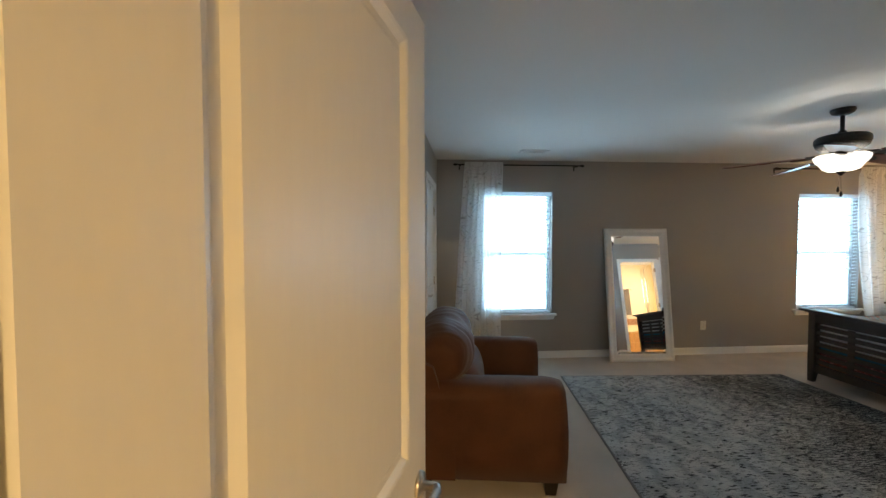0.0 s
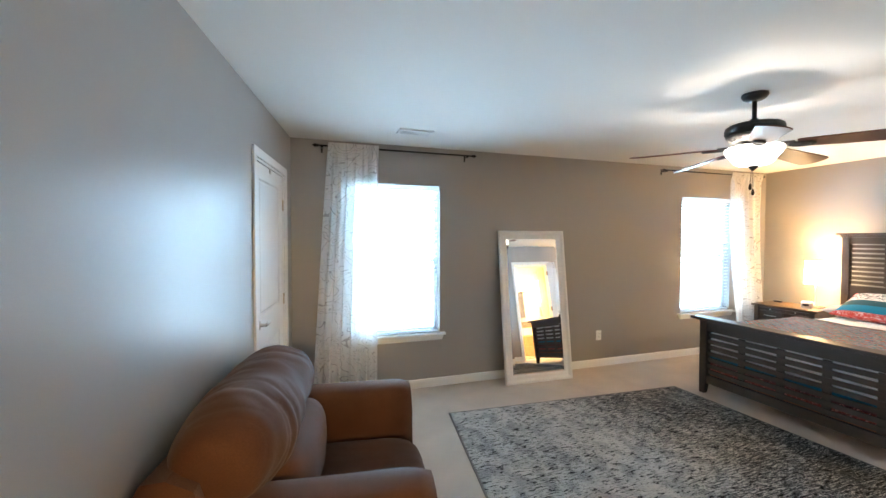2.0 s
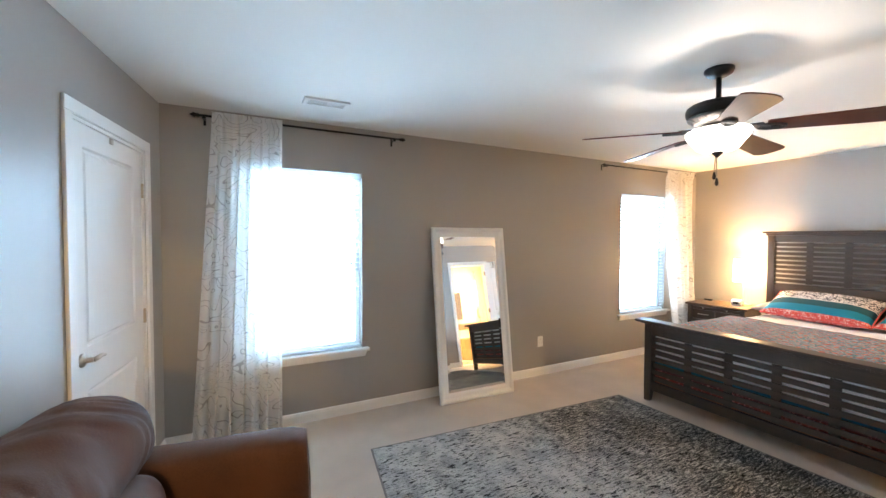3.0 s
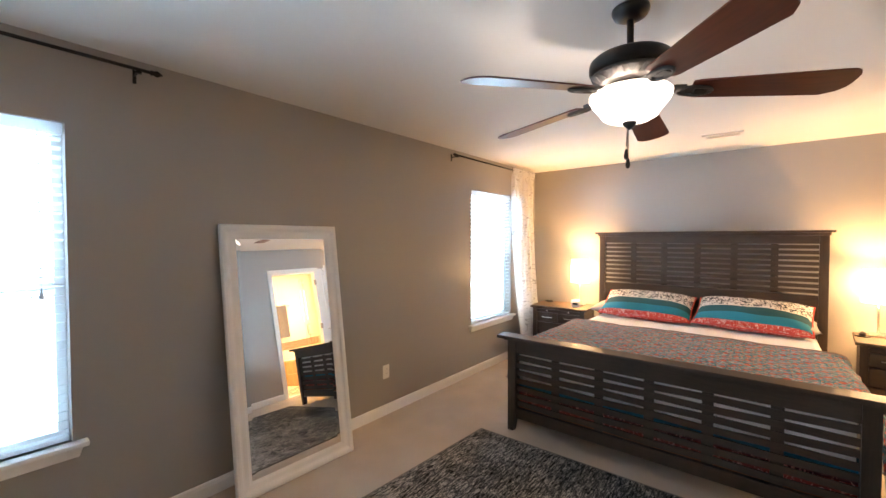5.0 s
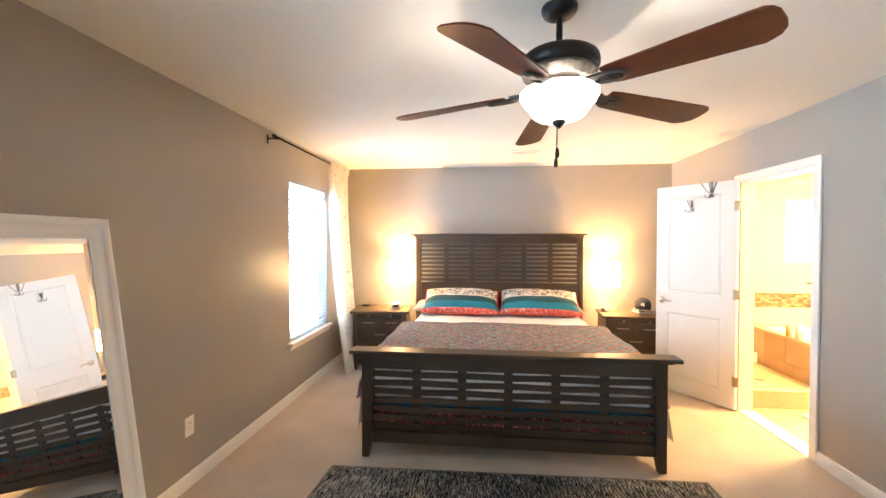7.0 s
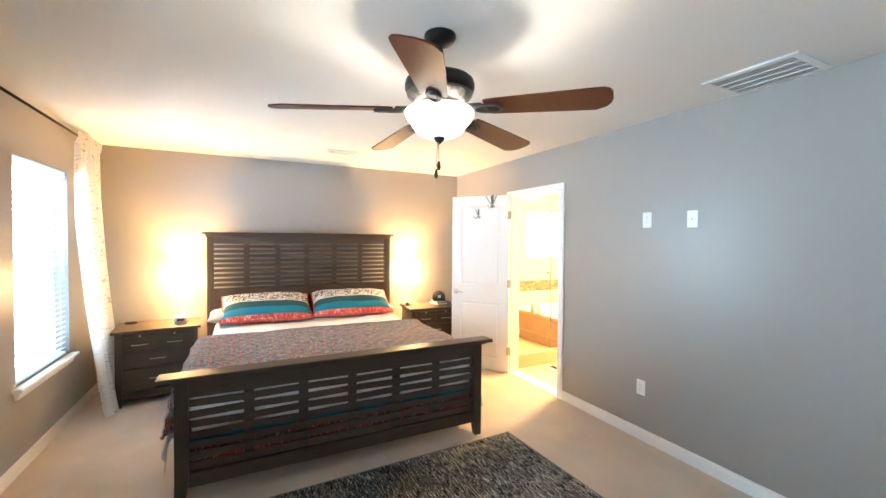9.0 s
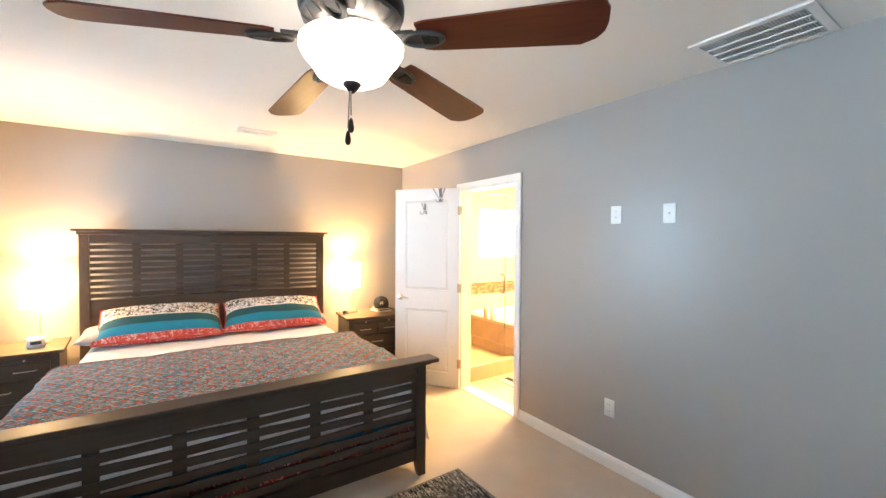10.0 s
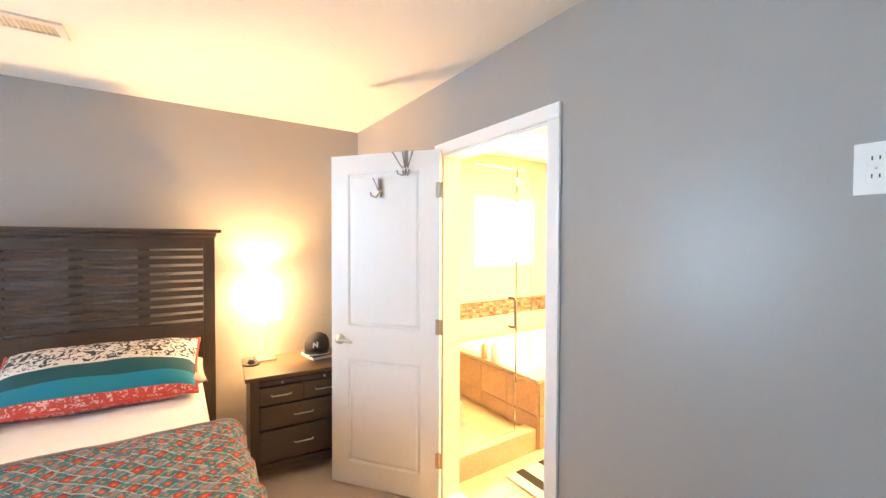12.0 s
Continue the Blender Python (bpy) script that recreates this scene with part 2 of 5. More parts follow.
def quilt_material():
    """Small geometric print in teal, coral, cream and plum."""
    m = bpy.data.materials.new("printed_quilt_cotton")
    m.use_nodes = True
    t, n = m.node_tree, m.node_tree.nodes
    b = n["Principled BSDF"]
    b.inputs["Roughness"].default_value, b.inputs["Sheen Weight"].default_value = 0.9, 0.2
    co, mp = n.new("ShaderNodeTexCoord"), n.new("ShaderNodeMapping")
    mp.inputs["Rotation"].default_value = (0, 0, radians(45))
    spot, lay = n.new("ShaderNodeSeparateXYZ"), n.new("ShaderNodeCombineXYZ")
    t.links.new(co.outputs["Object"], spot.inputs[0])

    def calc(op, a, c):
        q = n.new("ShaderNodeMath")
        q.operation = op
        for i, v in enumerate((a, c)):
            if isinstance(v, (int, float)):
                q.inputs[i].default_value = v
            else:
                t.links.new(v, q.inputs[i])
        return q.outputs[0]

    # the cloth's own width: along y on top, on down the drop at either side
    side = calc("SIGN", calc("SUBTRACT", spot.outputs[1], 2.65), 0.0)
    t.links.new(calc("SUBTRACT", spot.outputs[1], calc("MULTIPLY", calc("SUBTRACT", spot.outputs[2], 0.68), side)), lay.inputs[1])
    t.links.new(spot.outputs[0], lay.inputs[0])
    t.links.new(lay.outputs[0], mp.inputs[0])
    jog = n.new("ShaderNodeTexNoise")
    jog.inputs["Scale"].default_value = 5.0
    t.links.new(mp.outputs[0], jog.inputs["Vector"])
    bend = n.new("ShaderNodeMix")
    bend.data_type = "RGBA"
    bend.inputs[0].default_value = 0.045
    t.links.new(mp.outputs[0], bend.inputs["A"])
    t.links.new(jog.outputs["Color"], bend.inputs["B"])
    vor = n.new("ShaderNodeTexVoronoi")
    vor.voronoi_dimensions = "2D"
    vor.inputs["Scale"].default_value, vor.inputs["Randomness"].default_value = 23.0, 0.0
    t.links.new(bend.outputs["Result"], vor.inputs["Vector"])
    axes = n.new("ShaderNodeSeparateXYZ")
    t.links.new(bend.outputs["Result"], axes.inputs[0])
    grid = [calc("ADD", calc("MULTIPLY", axes.outputs[k], 23.0), 0.5) for k in (0, 1)]
    odd = [calc("GREATER_THAN", calc("FRACT", calc("MULTIPLY", q, 0.5), 0.0), 0.5) for q in grid]
    turn = calc("ADD", calc("ADD", calc("MULTIPLY", odd[0], 0.5), calc("MULTIPLY", odd[1], 0.25)), 0.1)
    ring = ramp_node(n, [(0.0, (0.015, 0.25, 0.30)), (0.25, (0.17, 0.06, 0.12)), (0.5, (0.26, 0.33, 0.44)), (0.75, (0.03, 0.21, 0.30))], "CONSTANT")
    t.links.new(turn, ring.inputs[0])
    # small scattered triangles and chips over the larger cells
    chips = n.new("ShaderNodeTexVoronoi")
    chips.voronoi_dimensions, chips.distance = "2D", "MANHATTAN"
    chips.inputs["Scale"].default_value, chips.inputs["Randomness"].default_value = 70.0, 0.45
    t.links.new(bend.outputs["Result"], chips.inputs["Vector"])
    chip = n.new("ShaderNodeSeparateColor")
    t.links.new(chips.outputs["Color"], chip.inputs[0])
    scraps = ramp_node(n, [(0.0, (0.02, 0.27, 0.33)), (0.24, (0.13, 0.04, 0.08)), (0.35, (0.50, 0.09, 0.06)), (0.41, (0.62, 0.64, 0.66)), (0.55, (0.015, 0.20, 0.26)), (0.76, (0.24, 0.33, 0.42))], "CONSTANT")
    t.links.new(chip.outputs[0], scraps.inputs[0])
    strewn = n.new("ShaderNodeMix")
    strewn.data_type = "RGBA"
    t.links.new(calc("MULTIPLY", calc("GREATER_THAN", chip.outputs[1], 0.42), 0.65), strewn.inputs[0])
    t.links.new(ring.outputs[0], strewn.inputs["A"])
    t.links.new(scraps.outputs[0], strewn.inputs["B"])
    eye = ramp_node(n, [(0.0, (0.85, 0.22, 0.07)), (0.13, (0.85, 0.22, 0.07)), (0.15, (0.62, 0.07, 0.045))], "CONSTANT")
    t.links.new(vor.outputs["Distance"], eye.inputs[0])
    spots = ramp_node(n, [(0.0, (0.15, 0.15, 0.15)), (0.25, (0.37, 0.37, 0.37)), (0.5, (0.16, 0.16, 0.16)), (0.75, (0.24, 0.24, 0.24))], "CONSTANT")
    t.links.new(turn, spots.inputs[0])
    inside = n.new("ShaderNodeMath")
    inside.operation = "LESS_THAN"
    t.links.new(vor.outputs["Distance"], inside.inputs[0])
    t.links.new(spots.outputs[0], inside.inputs[1])
    mix = n.new("ShaderNodeMix")
    mix.data_type = "RGBA"
    t.links.new(inside.outputs[0], mix.inputs[0])
    t.links.new(strewn.outputs["Result"], mix.inputs["A"])
    t.links.new(eye.outputs[0], mix.inputs["B"])
    # pale stitch lines, strong one way and thin the other
    least = n.new("ShaderNodeMath")
    least.operation = "MINIMUM"
    t.links.new(calc("FRACT", grid[0], 0.0), least.inputs[0])
    t.links.new(calc("MULTIPLY", calc("FRACT", grid[1], 0.0), 2.2), least.inputs[1])
    lines = ramp_node(n, [(0.0, (0.8, 0.8, 0.8)), (0.13, (0.0, 0.0, 0.0))], "CONSTANT")
    t.links.new(least.outputs[0], lines.inputs[0])
    mix2 = n.new("ShaderNodeMix")
    mix2.data_type = "RGBA"
    t.links.new(calc("MULTIPLY", lines.outputs[0], calc("GREATER_THAN", chip.outputs[2], 0.3)), mix2.inputs[0])
    t.links.new(mix.outputs["Result"], mix2.inputs["A"])
    mix2.inputs["B"].default_value = (0.70, 0.67, 0.65, 1)
    t.links.new(mix2.outputs["Result"], b.inputs["Base Color"])
    noi = n.new("ShaderNodeTexNoise")
    noi.inputs["Scale"].default_value = 60
    t.links.new(co.outputs["Object"], noi.inputs["Vector"])
    bp = n.new("ShaderNodeBump")
    bp.inputs["Strength"].default_value, bp.inputs["Distance"].default_value = 0.35, 0.006
    t.links.new(noi.outputs[0], bp.inputs["Height"])
    t.links.new(bp.outputs[0], b.inputs["Normal"])
    return m


quilt_mat = quilt_material()


def banded_material(name, stops, axis, low, high, prints):
    """Cloth in bands along one local axis; prints: (band's own dark or pale speckle, from, to) in the bands' 0..1 scale."""
    m = bpy.data.materials.new(name)
    m.use_nodes = True
    t, n = m.node_tree, m.node_tree.nodes
    b = n["Principled BSDF"]
    b.inputs["Roughness"].default_value = 0.85
    co, sep = n.new("ShaderNodeTexCoord"), n.new("ShaderNodeSeparateXYZ")
    t.links.new(co.outputs["Object"], sep.inputs[0])
    mr = n.new("ShaderNodeMapRange")
    mr.inputs[1].default_value, mr.inputs[2].default_value = low, high
    t.links.new(sep.outputs[axis], mr.inputs[0])
    bands = ramp_node(n, stops, "CONSTANT")
    t.links.new(mr.outputs[0], bands.inputs[0])
    colour = bands.outputs[0]
    for tint, start, end, scale, cut in prints:
        noi = n.new("ShaderNodeTexNoise")
        noi.inputs["Scale"].default_value, noi.inputs["Detail"].default_value, noi.inputs["Distortion"].default_value = scale, 1.0, 1.6
        t.links.new(co.outputs["Object"], noi.inputs["Vector"])
        spot = ramp_node(n, [(0.0, (0, 0, 0)), (cut, (0, 0, 0)), (cut + 0.03, (1, 1, 1)), (1.0, (1, 1, 1))])
        t.links.new(noi.outputs[0], spot.inputs[0])
        zone = ramp_node(n, [(0.0, (0, 0, 0)), (start, (1, 1, 1)), (end, (0, 0, 0))], "CONSTANT")
        t.links.new(mr.outputs[0], zone.inputs[0])
        both = n.new("ShaderNodeMath")
        both.operation = "MULTIPLY"
        t.links.new(spot.outputs[0], both.inputs[0])
        t.links.new(zone.outputs[0], both.inputs[1])
        mix = n.new("ShaderNodeMix")
        mix.data_type = "RGBA"
        t.links.new(both.outputs[0], mix.inputs[0])
        t.links.new(colour, mix.inputs["A"])
        mix.inputs["B"].default_value = (*tint, 1)
        colour = mix.outputs["Result"]
    t.links.new(colour, b.inputs["Base Color"])
    fine = n.new("ShaderNodeTexNoise")
    fine.inputs["Scale"].default_value = 200
    t.links.new(co.outputs["Object"], fine.inputs["Vector"])
    bp = n.new("ShaderNodeBump")
    bp.inputs["Strength"].default_value, bp.inputs["Distance"].default_value = 0.2, 0.003
    t.links.new(fine.outputs[0], bp.inputs["Height"])
    t.links.new(bp.outputs[0], b.inputs["Normal"])
    return m


CORAL, TEAL, DEEP, CREAM = (0.62, 0.075, 0.05), (0.0, 0.20, 0.30), (0.004, 0.075, 0.090), (0.74, 0.68, 0.63)
coral_piping = material("coral_piping_cotton", CORAL, 0.85, vary=0.1, scale=20, fine=200, bump=0.2)
sham_mat = banded_material("banded_sham_cotton", [(0.0, CORAL), (0.075, TEAL), (0.25, DEEP), (0.46, CREAM), (0.955, CORAL)], 1, 0.0, 0.5,
                           [((0.80, 0.50, 0.45), 0.01, 0.073, 50, 0.55), ((0.05, 0.045, 0.05), 0.49, 0.94, 30, 0.505)])
fold_mat = banded_material("banded_quilt_fold", [(0.0, (0.30, 0.10, 0.04)), (0.24, (0.08, 0.02, 0.025)), (0.34, (0.36, 0.05, 0.04)), (0.55, (0.12, 0.02, 0.03)), (0.62, (0.0, 0.20, 0.36)), (0.86, DEEP)], 2, 0.12, 0.44,
                           [((0.75, 0.40, 0.36), 0.34, 0.58, 42, 0.58)])
mat_mat = banded_material("striped_bath_mat", [(0.0, (0.70, 0.62, 0.50)), (0.2, (0.02, 0.018, 0.016)), (0.32, (0.70, 0.62, 0.50)), (0.5, (0.02, 0.018, 0.016)), (0.62, (0.70, 0.62, 0.50)), (0.8, (0.02, 0.018, 0.016)), (0.9, (0.70, 0.62, 0.50))],
                          1, 0.0, 0.75, [])


def rug_material():
    """Distressed pile: ivory ground broken by short charcoal dashes, dark towards one end."""
    m = bpy.data.materials.new("distressed_rug_pile")
    m.use_nodes = True
    t, n = m.node_tree, m.node_tree.nodes
    b = n["Principled BSDF"]
    b.inputs["Roughness"].default_value, b.inputs["Specular IOR Level"].default_value = 0.95, 0.1
    co = n.new("ShaderNodeTexCoord")

    def noise_at(scale, stretch, detail=3.0):
        mp, q = n.new("ShaderNodeMapping"), n.new("ShaderNodeTexNoise")
        mp.inputs["Scale"].default_value = stretch
        q.inputs["Scale"].default_value, q.inputs["Detail"].default_value = scale, detail
        t.links.new(co.outputs["Object"], mp.inputs[0])
        t.links.new(mp.outputs[0], q.inputs["Vector"])
        return q.outputs[0]

    def math_of(op, a, c):
        q = n.new("ShaderNodeMath")
        q.operation = op
        for i, v in enumerate((a, c)):
            if isinstance(v, (int, float)):
                q.inputs[i].default_value = v
            else:
                t.links.new(v, q.inputs[i])
        return q.outputs[0]

    dash = noise_at(95, (0.15, 1.0, 1), 2)
    blot = noise_at(85, (0.7, 1.2, 1), 3)
    dots = noise_at(180, (0.8, 1.1, 1), 2)
    patch = noise_at(1.3, (1.0, 0.8, 1), 4)
    sep = n.new("ShaderNodeSeparateXYZ")
    t.links.new(co.outputs["Object"], sep.inputs[0])
    fade = n.new("ShaderNodeMapRange")
    fade.interpolation_type = "SMOOTHSTEP"
    for i, q in ((1, -0.35), (2, 0.65), (3, -0.046), (4, 0.044)):
        fade.inputs[i].default_value = q
    t.links.new(sep.outputs[0], fade.inputs[0])
    cut = math_of("ADD", math_of("MULTIPLY", math_of("SUBTRACT", patch, 0.5), 0.20), fade.outputs[0])
    v = math_of("ADD", math_of("MULTIPLY", dash, 0.38), math_of("MULTIPLY", blot, 0.26))
    v = math_of("ADD", v, math_of("MULTIPLY", dots, 0.36))
    v = math_of("SUBTRACT", v, cut)
    tone = ramp_node(n, [(0.38, (0.040, 0.042, 0.045)), (0.440, (0.080, 0.082, 0.085)), (0.470, (0.175, 0.175, 0.173)), (0.497, (0.42, 0.41, 0.39)), (0.56, (0.55, 0.535, 0.51))])
    t.links.new(v, tone.inputs[0])
    # worn, greyer areas in the pale ground
    worn, faded = ramp_node(n, [(0.40, (0.66, 0.68, 0.70)), (0.56, (1.0, 1.0, 1.0))]), n.new("ShaderNodeMix")
    t.links.new(noise_at(9, (1.0, 0.7, 1), 4), worn.inputs[0])
    faded.data_type, faded.blend_type = "RGBA", "MULTIPLY"
    faded.inputs[0].default_value = 1.0
    t.links.new(tone.outputs[0], faded.inputs["A"])
    t.links.new(worn.outputs[0], faded.inputs["B"])
    # short charcoal dashes scattered over it
    marks, inked = ramp_node(n, [(0.605, (1.0, 1.0, 1.0)), (0.645, (0.13, 0.135, 0.14))]), n.new("ShaderNodeMix")
    t.links.new(noise_at(62, (0.32, 1.0, 1), 1.5), marks.inputs[0])
    inked.data_type, inked.blend_type = "RGBA", "MULTIPLY"
    inked.inputs[0].default_value = 1.0
    t.links.new(faded.outputs["Result"], inked.inputs["A"])
    t.links.new(marks.outputs[0], inked.inputs["B"])
    t.links.new(inked.outputs["Result"], b.inputs["Base Color"])
    bp = n.new("ShaderNodeBump")
    bp.inputs["Strength"].default_value, bp.inputs["Distance"].default_value = 0.7, 0.006
    t.links.new(dots, bp.inputs["Height"])
    t.links.new(bp.outputs[0], b.inputs["Normal"])
    return m


rug_mat = rug_material()


# ---- mesh helpers ----
def box(bm, x0, x1, y0, y1, z0, z1, bevel=0.0, segments=2):
    vs = [bm.verts.new((x, y, z)) for x in (x0, x1) for y in (y0, y1) for z in (z0, z1)]
    q = [(0, 1, 3, 2), (4, 6, 7, 5), (0, 4, 5, 1), (2, 3, 7, 6), (0, 2, 6, 4), (1, 5, 7, 3)]
    fs = [bm.faces.new([vs[i] for i in f]) for f in q]
    if bevel:
        es = list({e for f in fs for e in f.edges})
        bmesh.ops.bevel(bm, geom=es, offset=bevel, segments=segments, profile=0.6, affect="EDGES")
    return vs


def lathe(bm, profile, m=None, steps=32, cap=True):
    """Turns (radius, height) pairs about z."""
    m = m or Matrix()
    rings = []
    for r, z in profile:
        rings.append([bm.verts.new(m @ Vector((r * math.cos(a), r * math.sin(a), z))) for a in (2 * math.pi * i / steps for i in range(steps))])
    for a, c in zip(rings, rings[1:]):
        for i in range(steps):
            j = (i + 1) % steps
            bm.faces.new((a[i], a[j], c[j], c[i]))
    if cap:
        bm.faces.new(rings[0][::-1])
        bm.faces.new(rings[-1])


def tube(bm, points, radius, steps=10):
    """A round bar along points; radius may be one number or one for each point."""
    pts = [Vector(p) for p in points]
    rad = radius if isinstance(radius, (list, tuple)) else [radius] * len(pts)
    rings = []
    for i, p in enumerate(pts):
        d = (pts[min(i + 1, len(pts) - 1)] - pts[max(i - 1, 0)]).normalized()
        u = d.orthogonal().normalized() if i == 0 else (u - d * u.dot(d)).normalized()
        w = d.cross(u)
        rings.append([bm.verts.new(p + rad[i] * (u * math.cos(a) + w * math.sin(a))) for a in (2 * math.pi * k / steps for k in range(steps))])
    for a, c in zip(rings, rings[1:]):
        for k in range(steps):
            j = (k + 1) % steps
            bm.faces.new((a[k], a[j], c[j], c[k]))
    bm.faces.new(rings[0][::-1])
    bm.faces.new(rings[-1])


def mesh_of(name, bm, mat, smooth=False):
    bmesh.ops.recalc_face_normals(bm, faces=bm.faces)
    me = bpy.data.meshes.new(name)
    bm.to_mesh(me)
    bm.free()
    me.materials.append(mat)
    if smooth:
        me.shade_smooth()
    return me


def part(name, bm, mat, parent, label="", smooth=False):
    ob = new(name, mesh_of(name, bm, mat, smooth))
    ob.parent = parent
    return tagged(ob, label)


def thing(name, m, label, category, group="", kind=""):
    ob = new(name)
    ob.empty_display_size = 0.1
    ob.matrix_world = m
    return tagged(ob, label, category, group, kind)


def solid(name, bm, mat, m=None, label="", category="", kind="", smooth=False, group=""):
    ob = new(name, mesh_of(name, bm, mat, smooth))
    ob.matrix_world = m or Matrix()
    return tagged(ob, label, category, group, kind)


def boxed(*a, **k):
    bm = bmesh.new()
    box(bm, *a, **k)
    return bm


def rounded_block(x0, x1, y0, y1, z0, z1, r, seg=5, wob=0.0, seed=0):
    bm = bmesh.new()
    box(bm, x0, x1, y0, y1, z0, z1, bevel=r, segments=seg)
    if wob:
        bmesh.ops.subdivide_edges(bm, edges=bm.edges, cuts=2, use_grid_fill=True)
        off = Vector((seed, seed * 1.7, 0))
        for v in bm.verts:
            v.co += v.normal * 0 + Vector((noise.noise(v.co * 5 + off), noise.noise(v.co * 5 + off + Vector((7, 0, 0))), noise.noise(v.co * 5 + off + Vector((0, 9, 0))))) * wob
    return bm


def wall(name, m, length, thick, height, openings, mat, label):
    """A wall along local x, from y = 0 (its room face) to y = thick; openings: (x0, x1, z0, z1)."""
    bm = bmesh.new()
    x = 0.0
    for x0, x1, z0, z1 in sorted(openings):
        if x0 > x:
            box(bm, x, x0, 0, thick, 0, height)
        if z0 > 0:
            box(bm, x0, x1, 0, thick, 0, z0)
        if z1 < height:
            box(bm, x0, x1, 0, thick, z1, height)
        x = x1
    if x < length:
        box(bm, x, length, 0, thick, 0, height)
    bmesh.ops.remove_doubles(bm, verts=bm.verts, dist=1e-5)
    return solid(name, bm, mat, m, label, "wall", "structure")


# ---- structure ----
bm = boxed(-0.6, XE + 0.14, 0.42, YN + 0.14, -0.10, 0.0)
solid("floor", bm, carpet, label="beige cut-pile carpet over the bedroom floor", category="floor", kind="structure")
solid("floor_hall", boxed(-0.9, 1.3, -3.7, 0.42, -0.10, 0.0), carpet, label="beige carpet in the entry", category="floor", kind="structure")
solid("ceiling", boxed(-0.9, XE + 0.14, YS - 0.124, YN + 0.14, CEIL, CEIL + 0.10), ceiling_paint, label="flat white painted ceiling", category="ceiling", kind="structure")
solid("ceiling_hall", boxed(-0.9, 1.3, -3.7, YS - 0.124, CEIL, CEIL + 0.10), ceiling_paint, label="flat white entry ceiling", category="ceiling", kind="structure")
W1, W2 = (0.72, 1.593, 0.560, 2.060), (4.862, 5.73, 0.560, 2.060)
wall("wall_north", pose(-0.5, YN, 0), 7.04, 0.14, CEIL, [(a + 0.5, b + 0.5, c, d) for a, b, c, d in (W1, W2)], wall_paint, "greige painted wall with two windows")
wall("wall_east", pose(XE, YN, 0, 0, 0, -90), YN - YS + 0.12, 0.14, CEIL, [], wall_paint, "greige painted wall behind the bed")
BATH = (4.313, 5.11, 0.0, 2.025)
wall("wall_south", pose(XE, YS, 0, 0, 0, 180), XE - 1.0, 0.12, CEIL, [(XE - BATH[1], XE - BATH[0], 0, BATH[3])], wall_paint, "greige painted wall with the bathroom doorway")
# the west wall runs slightly out of square
SLANT = 0.145
WEST = Matrix.Translation((-0.50, 0.0, 0)) @ pose(0, 0, 0, 0, 0, math.degrees(math.atan2(1, SLANT)))
wk = math.hypot(1, SLANT)                # length along the wall for each metre of y
CL0, CL1 = 3.50 * wk, 4.32 * wk          # closet opening along the wall
wall("wall_west", WEST, 4.75 * wk, 0.12, CEIL, [(CL0, CL1, 0, 2.05)], wall_paint, "greige painted wall with the closet door")
wall("wall_entry", pose(-0.55, -0.045, 0), 1.67, 0.10, CEIL, [(0.19, 1.05, 0, 2.06)], wall_paint, "greige painted wall round the entry door")
wall("wall_alcove", pose(1.0, 0.055, 0, 0, 0, 90), YS - 0.055 - 0.12, -0.12, CEIL, [], wall_paint, "short greige painted return wall")
wall("wall_hall_west", pose(-0.78, -3.6, 0, 0, 0, 90), 3.555, 0.10, CEIL, [], wall_paint, "plain hall wall")
wall("wall_hall_east", pose(1.12, -3.6, 0, 0, 0, 90), 3.555, -0.10, CEIL, [], wall_paint, "plain hall wall")
wall("wall_hall_south", pose(-0.8, -3.7, 0), 2.0, 0.10, CEIL, [], wall_paint, "plain hall wall")
wall("wall_hall_corner", pose(-0.80, -0.045, 0), 0.25, 0.10, CEIL, [], wall_paint, "plain hall wall")


def baseboard(m, length, name="baseboard"):
    bm = bmesh.new()
    prof = [(0, 0), (0.013, 0), (0.013, 0.062), (0.010, 0.072), (0.010, 0.078), (0.005, 0.086), (0, 0.088)]
    a = [bm.verts.new((0, -y, z)) for y, z in prof]
    c = [bm.verts.new((length, -y, z)) for y, z in prof]
    for i in range(len(prof)):
        j = (i + 1) % len(prof)
        bm.faces.new((a[i], a[j], c[j], c[i]))
    bm.faces.new(a)
    bm.faces.new(c[::-1])
    return solid(name, bm, trim_paint, m, "white painted baseboard along the wall", "baseboard", "structure")


baseboard(pose(0.13, YN, 0), XE - 0.13)
baseboard(pose(XE, YN - 0.013, 0, 0, 0, -90), YN - YS - 0.026)
baseboard(pose(XE, YS, 0, 0, 0, 180), XE - BATH[1] - 0.062)
baseboard(pose(BATH[0] - 0.062, YS, 0, 0, 0, 180), BATH[0] - 0.062 - 1.0)
baseboard(WEST @ pose(0.55, 0, 0), CL0 - 0.065 - 0.55)
baseboard(WEST @ pose(CL1 + 0.065, 0, 0), 4.58 * wk - CL1 - 0.065)


def casing(parent, x0, x1, top, width=0.062, depth=0.016, back=0.0, side=-1):
    """Door casing round an opening, on the wall face at local y = back."""
    y0, y1 = sorted((back, back + side * depth))
    for a, c in ((x0 - width, x0), (x1, x1 + width)):
        part("casing", boxed(a, c, y0, y1, 0, top, bevel=0.005), trim_paint, parent)
    part("casing", boxed(x0 - width, x1 + width, y0, y1, top, top + width, bevel=0.005), trim_paint, parent)


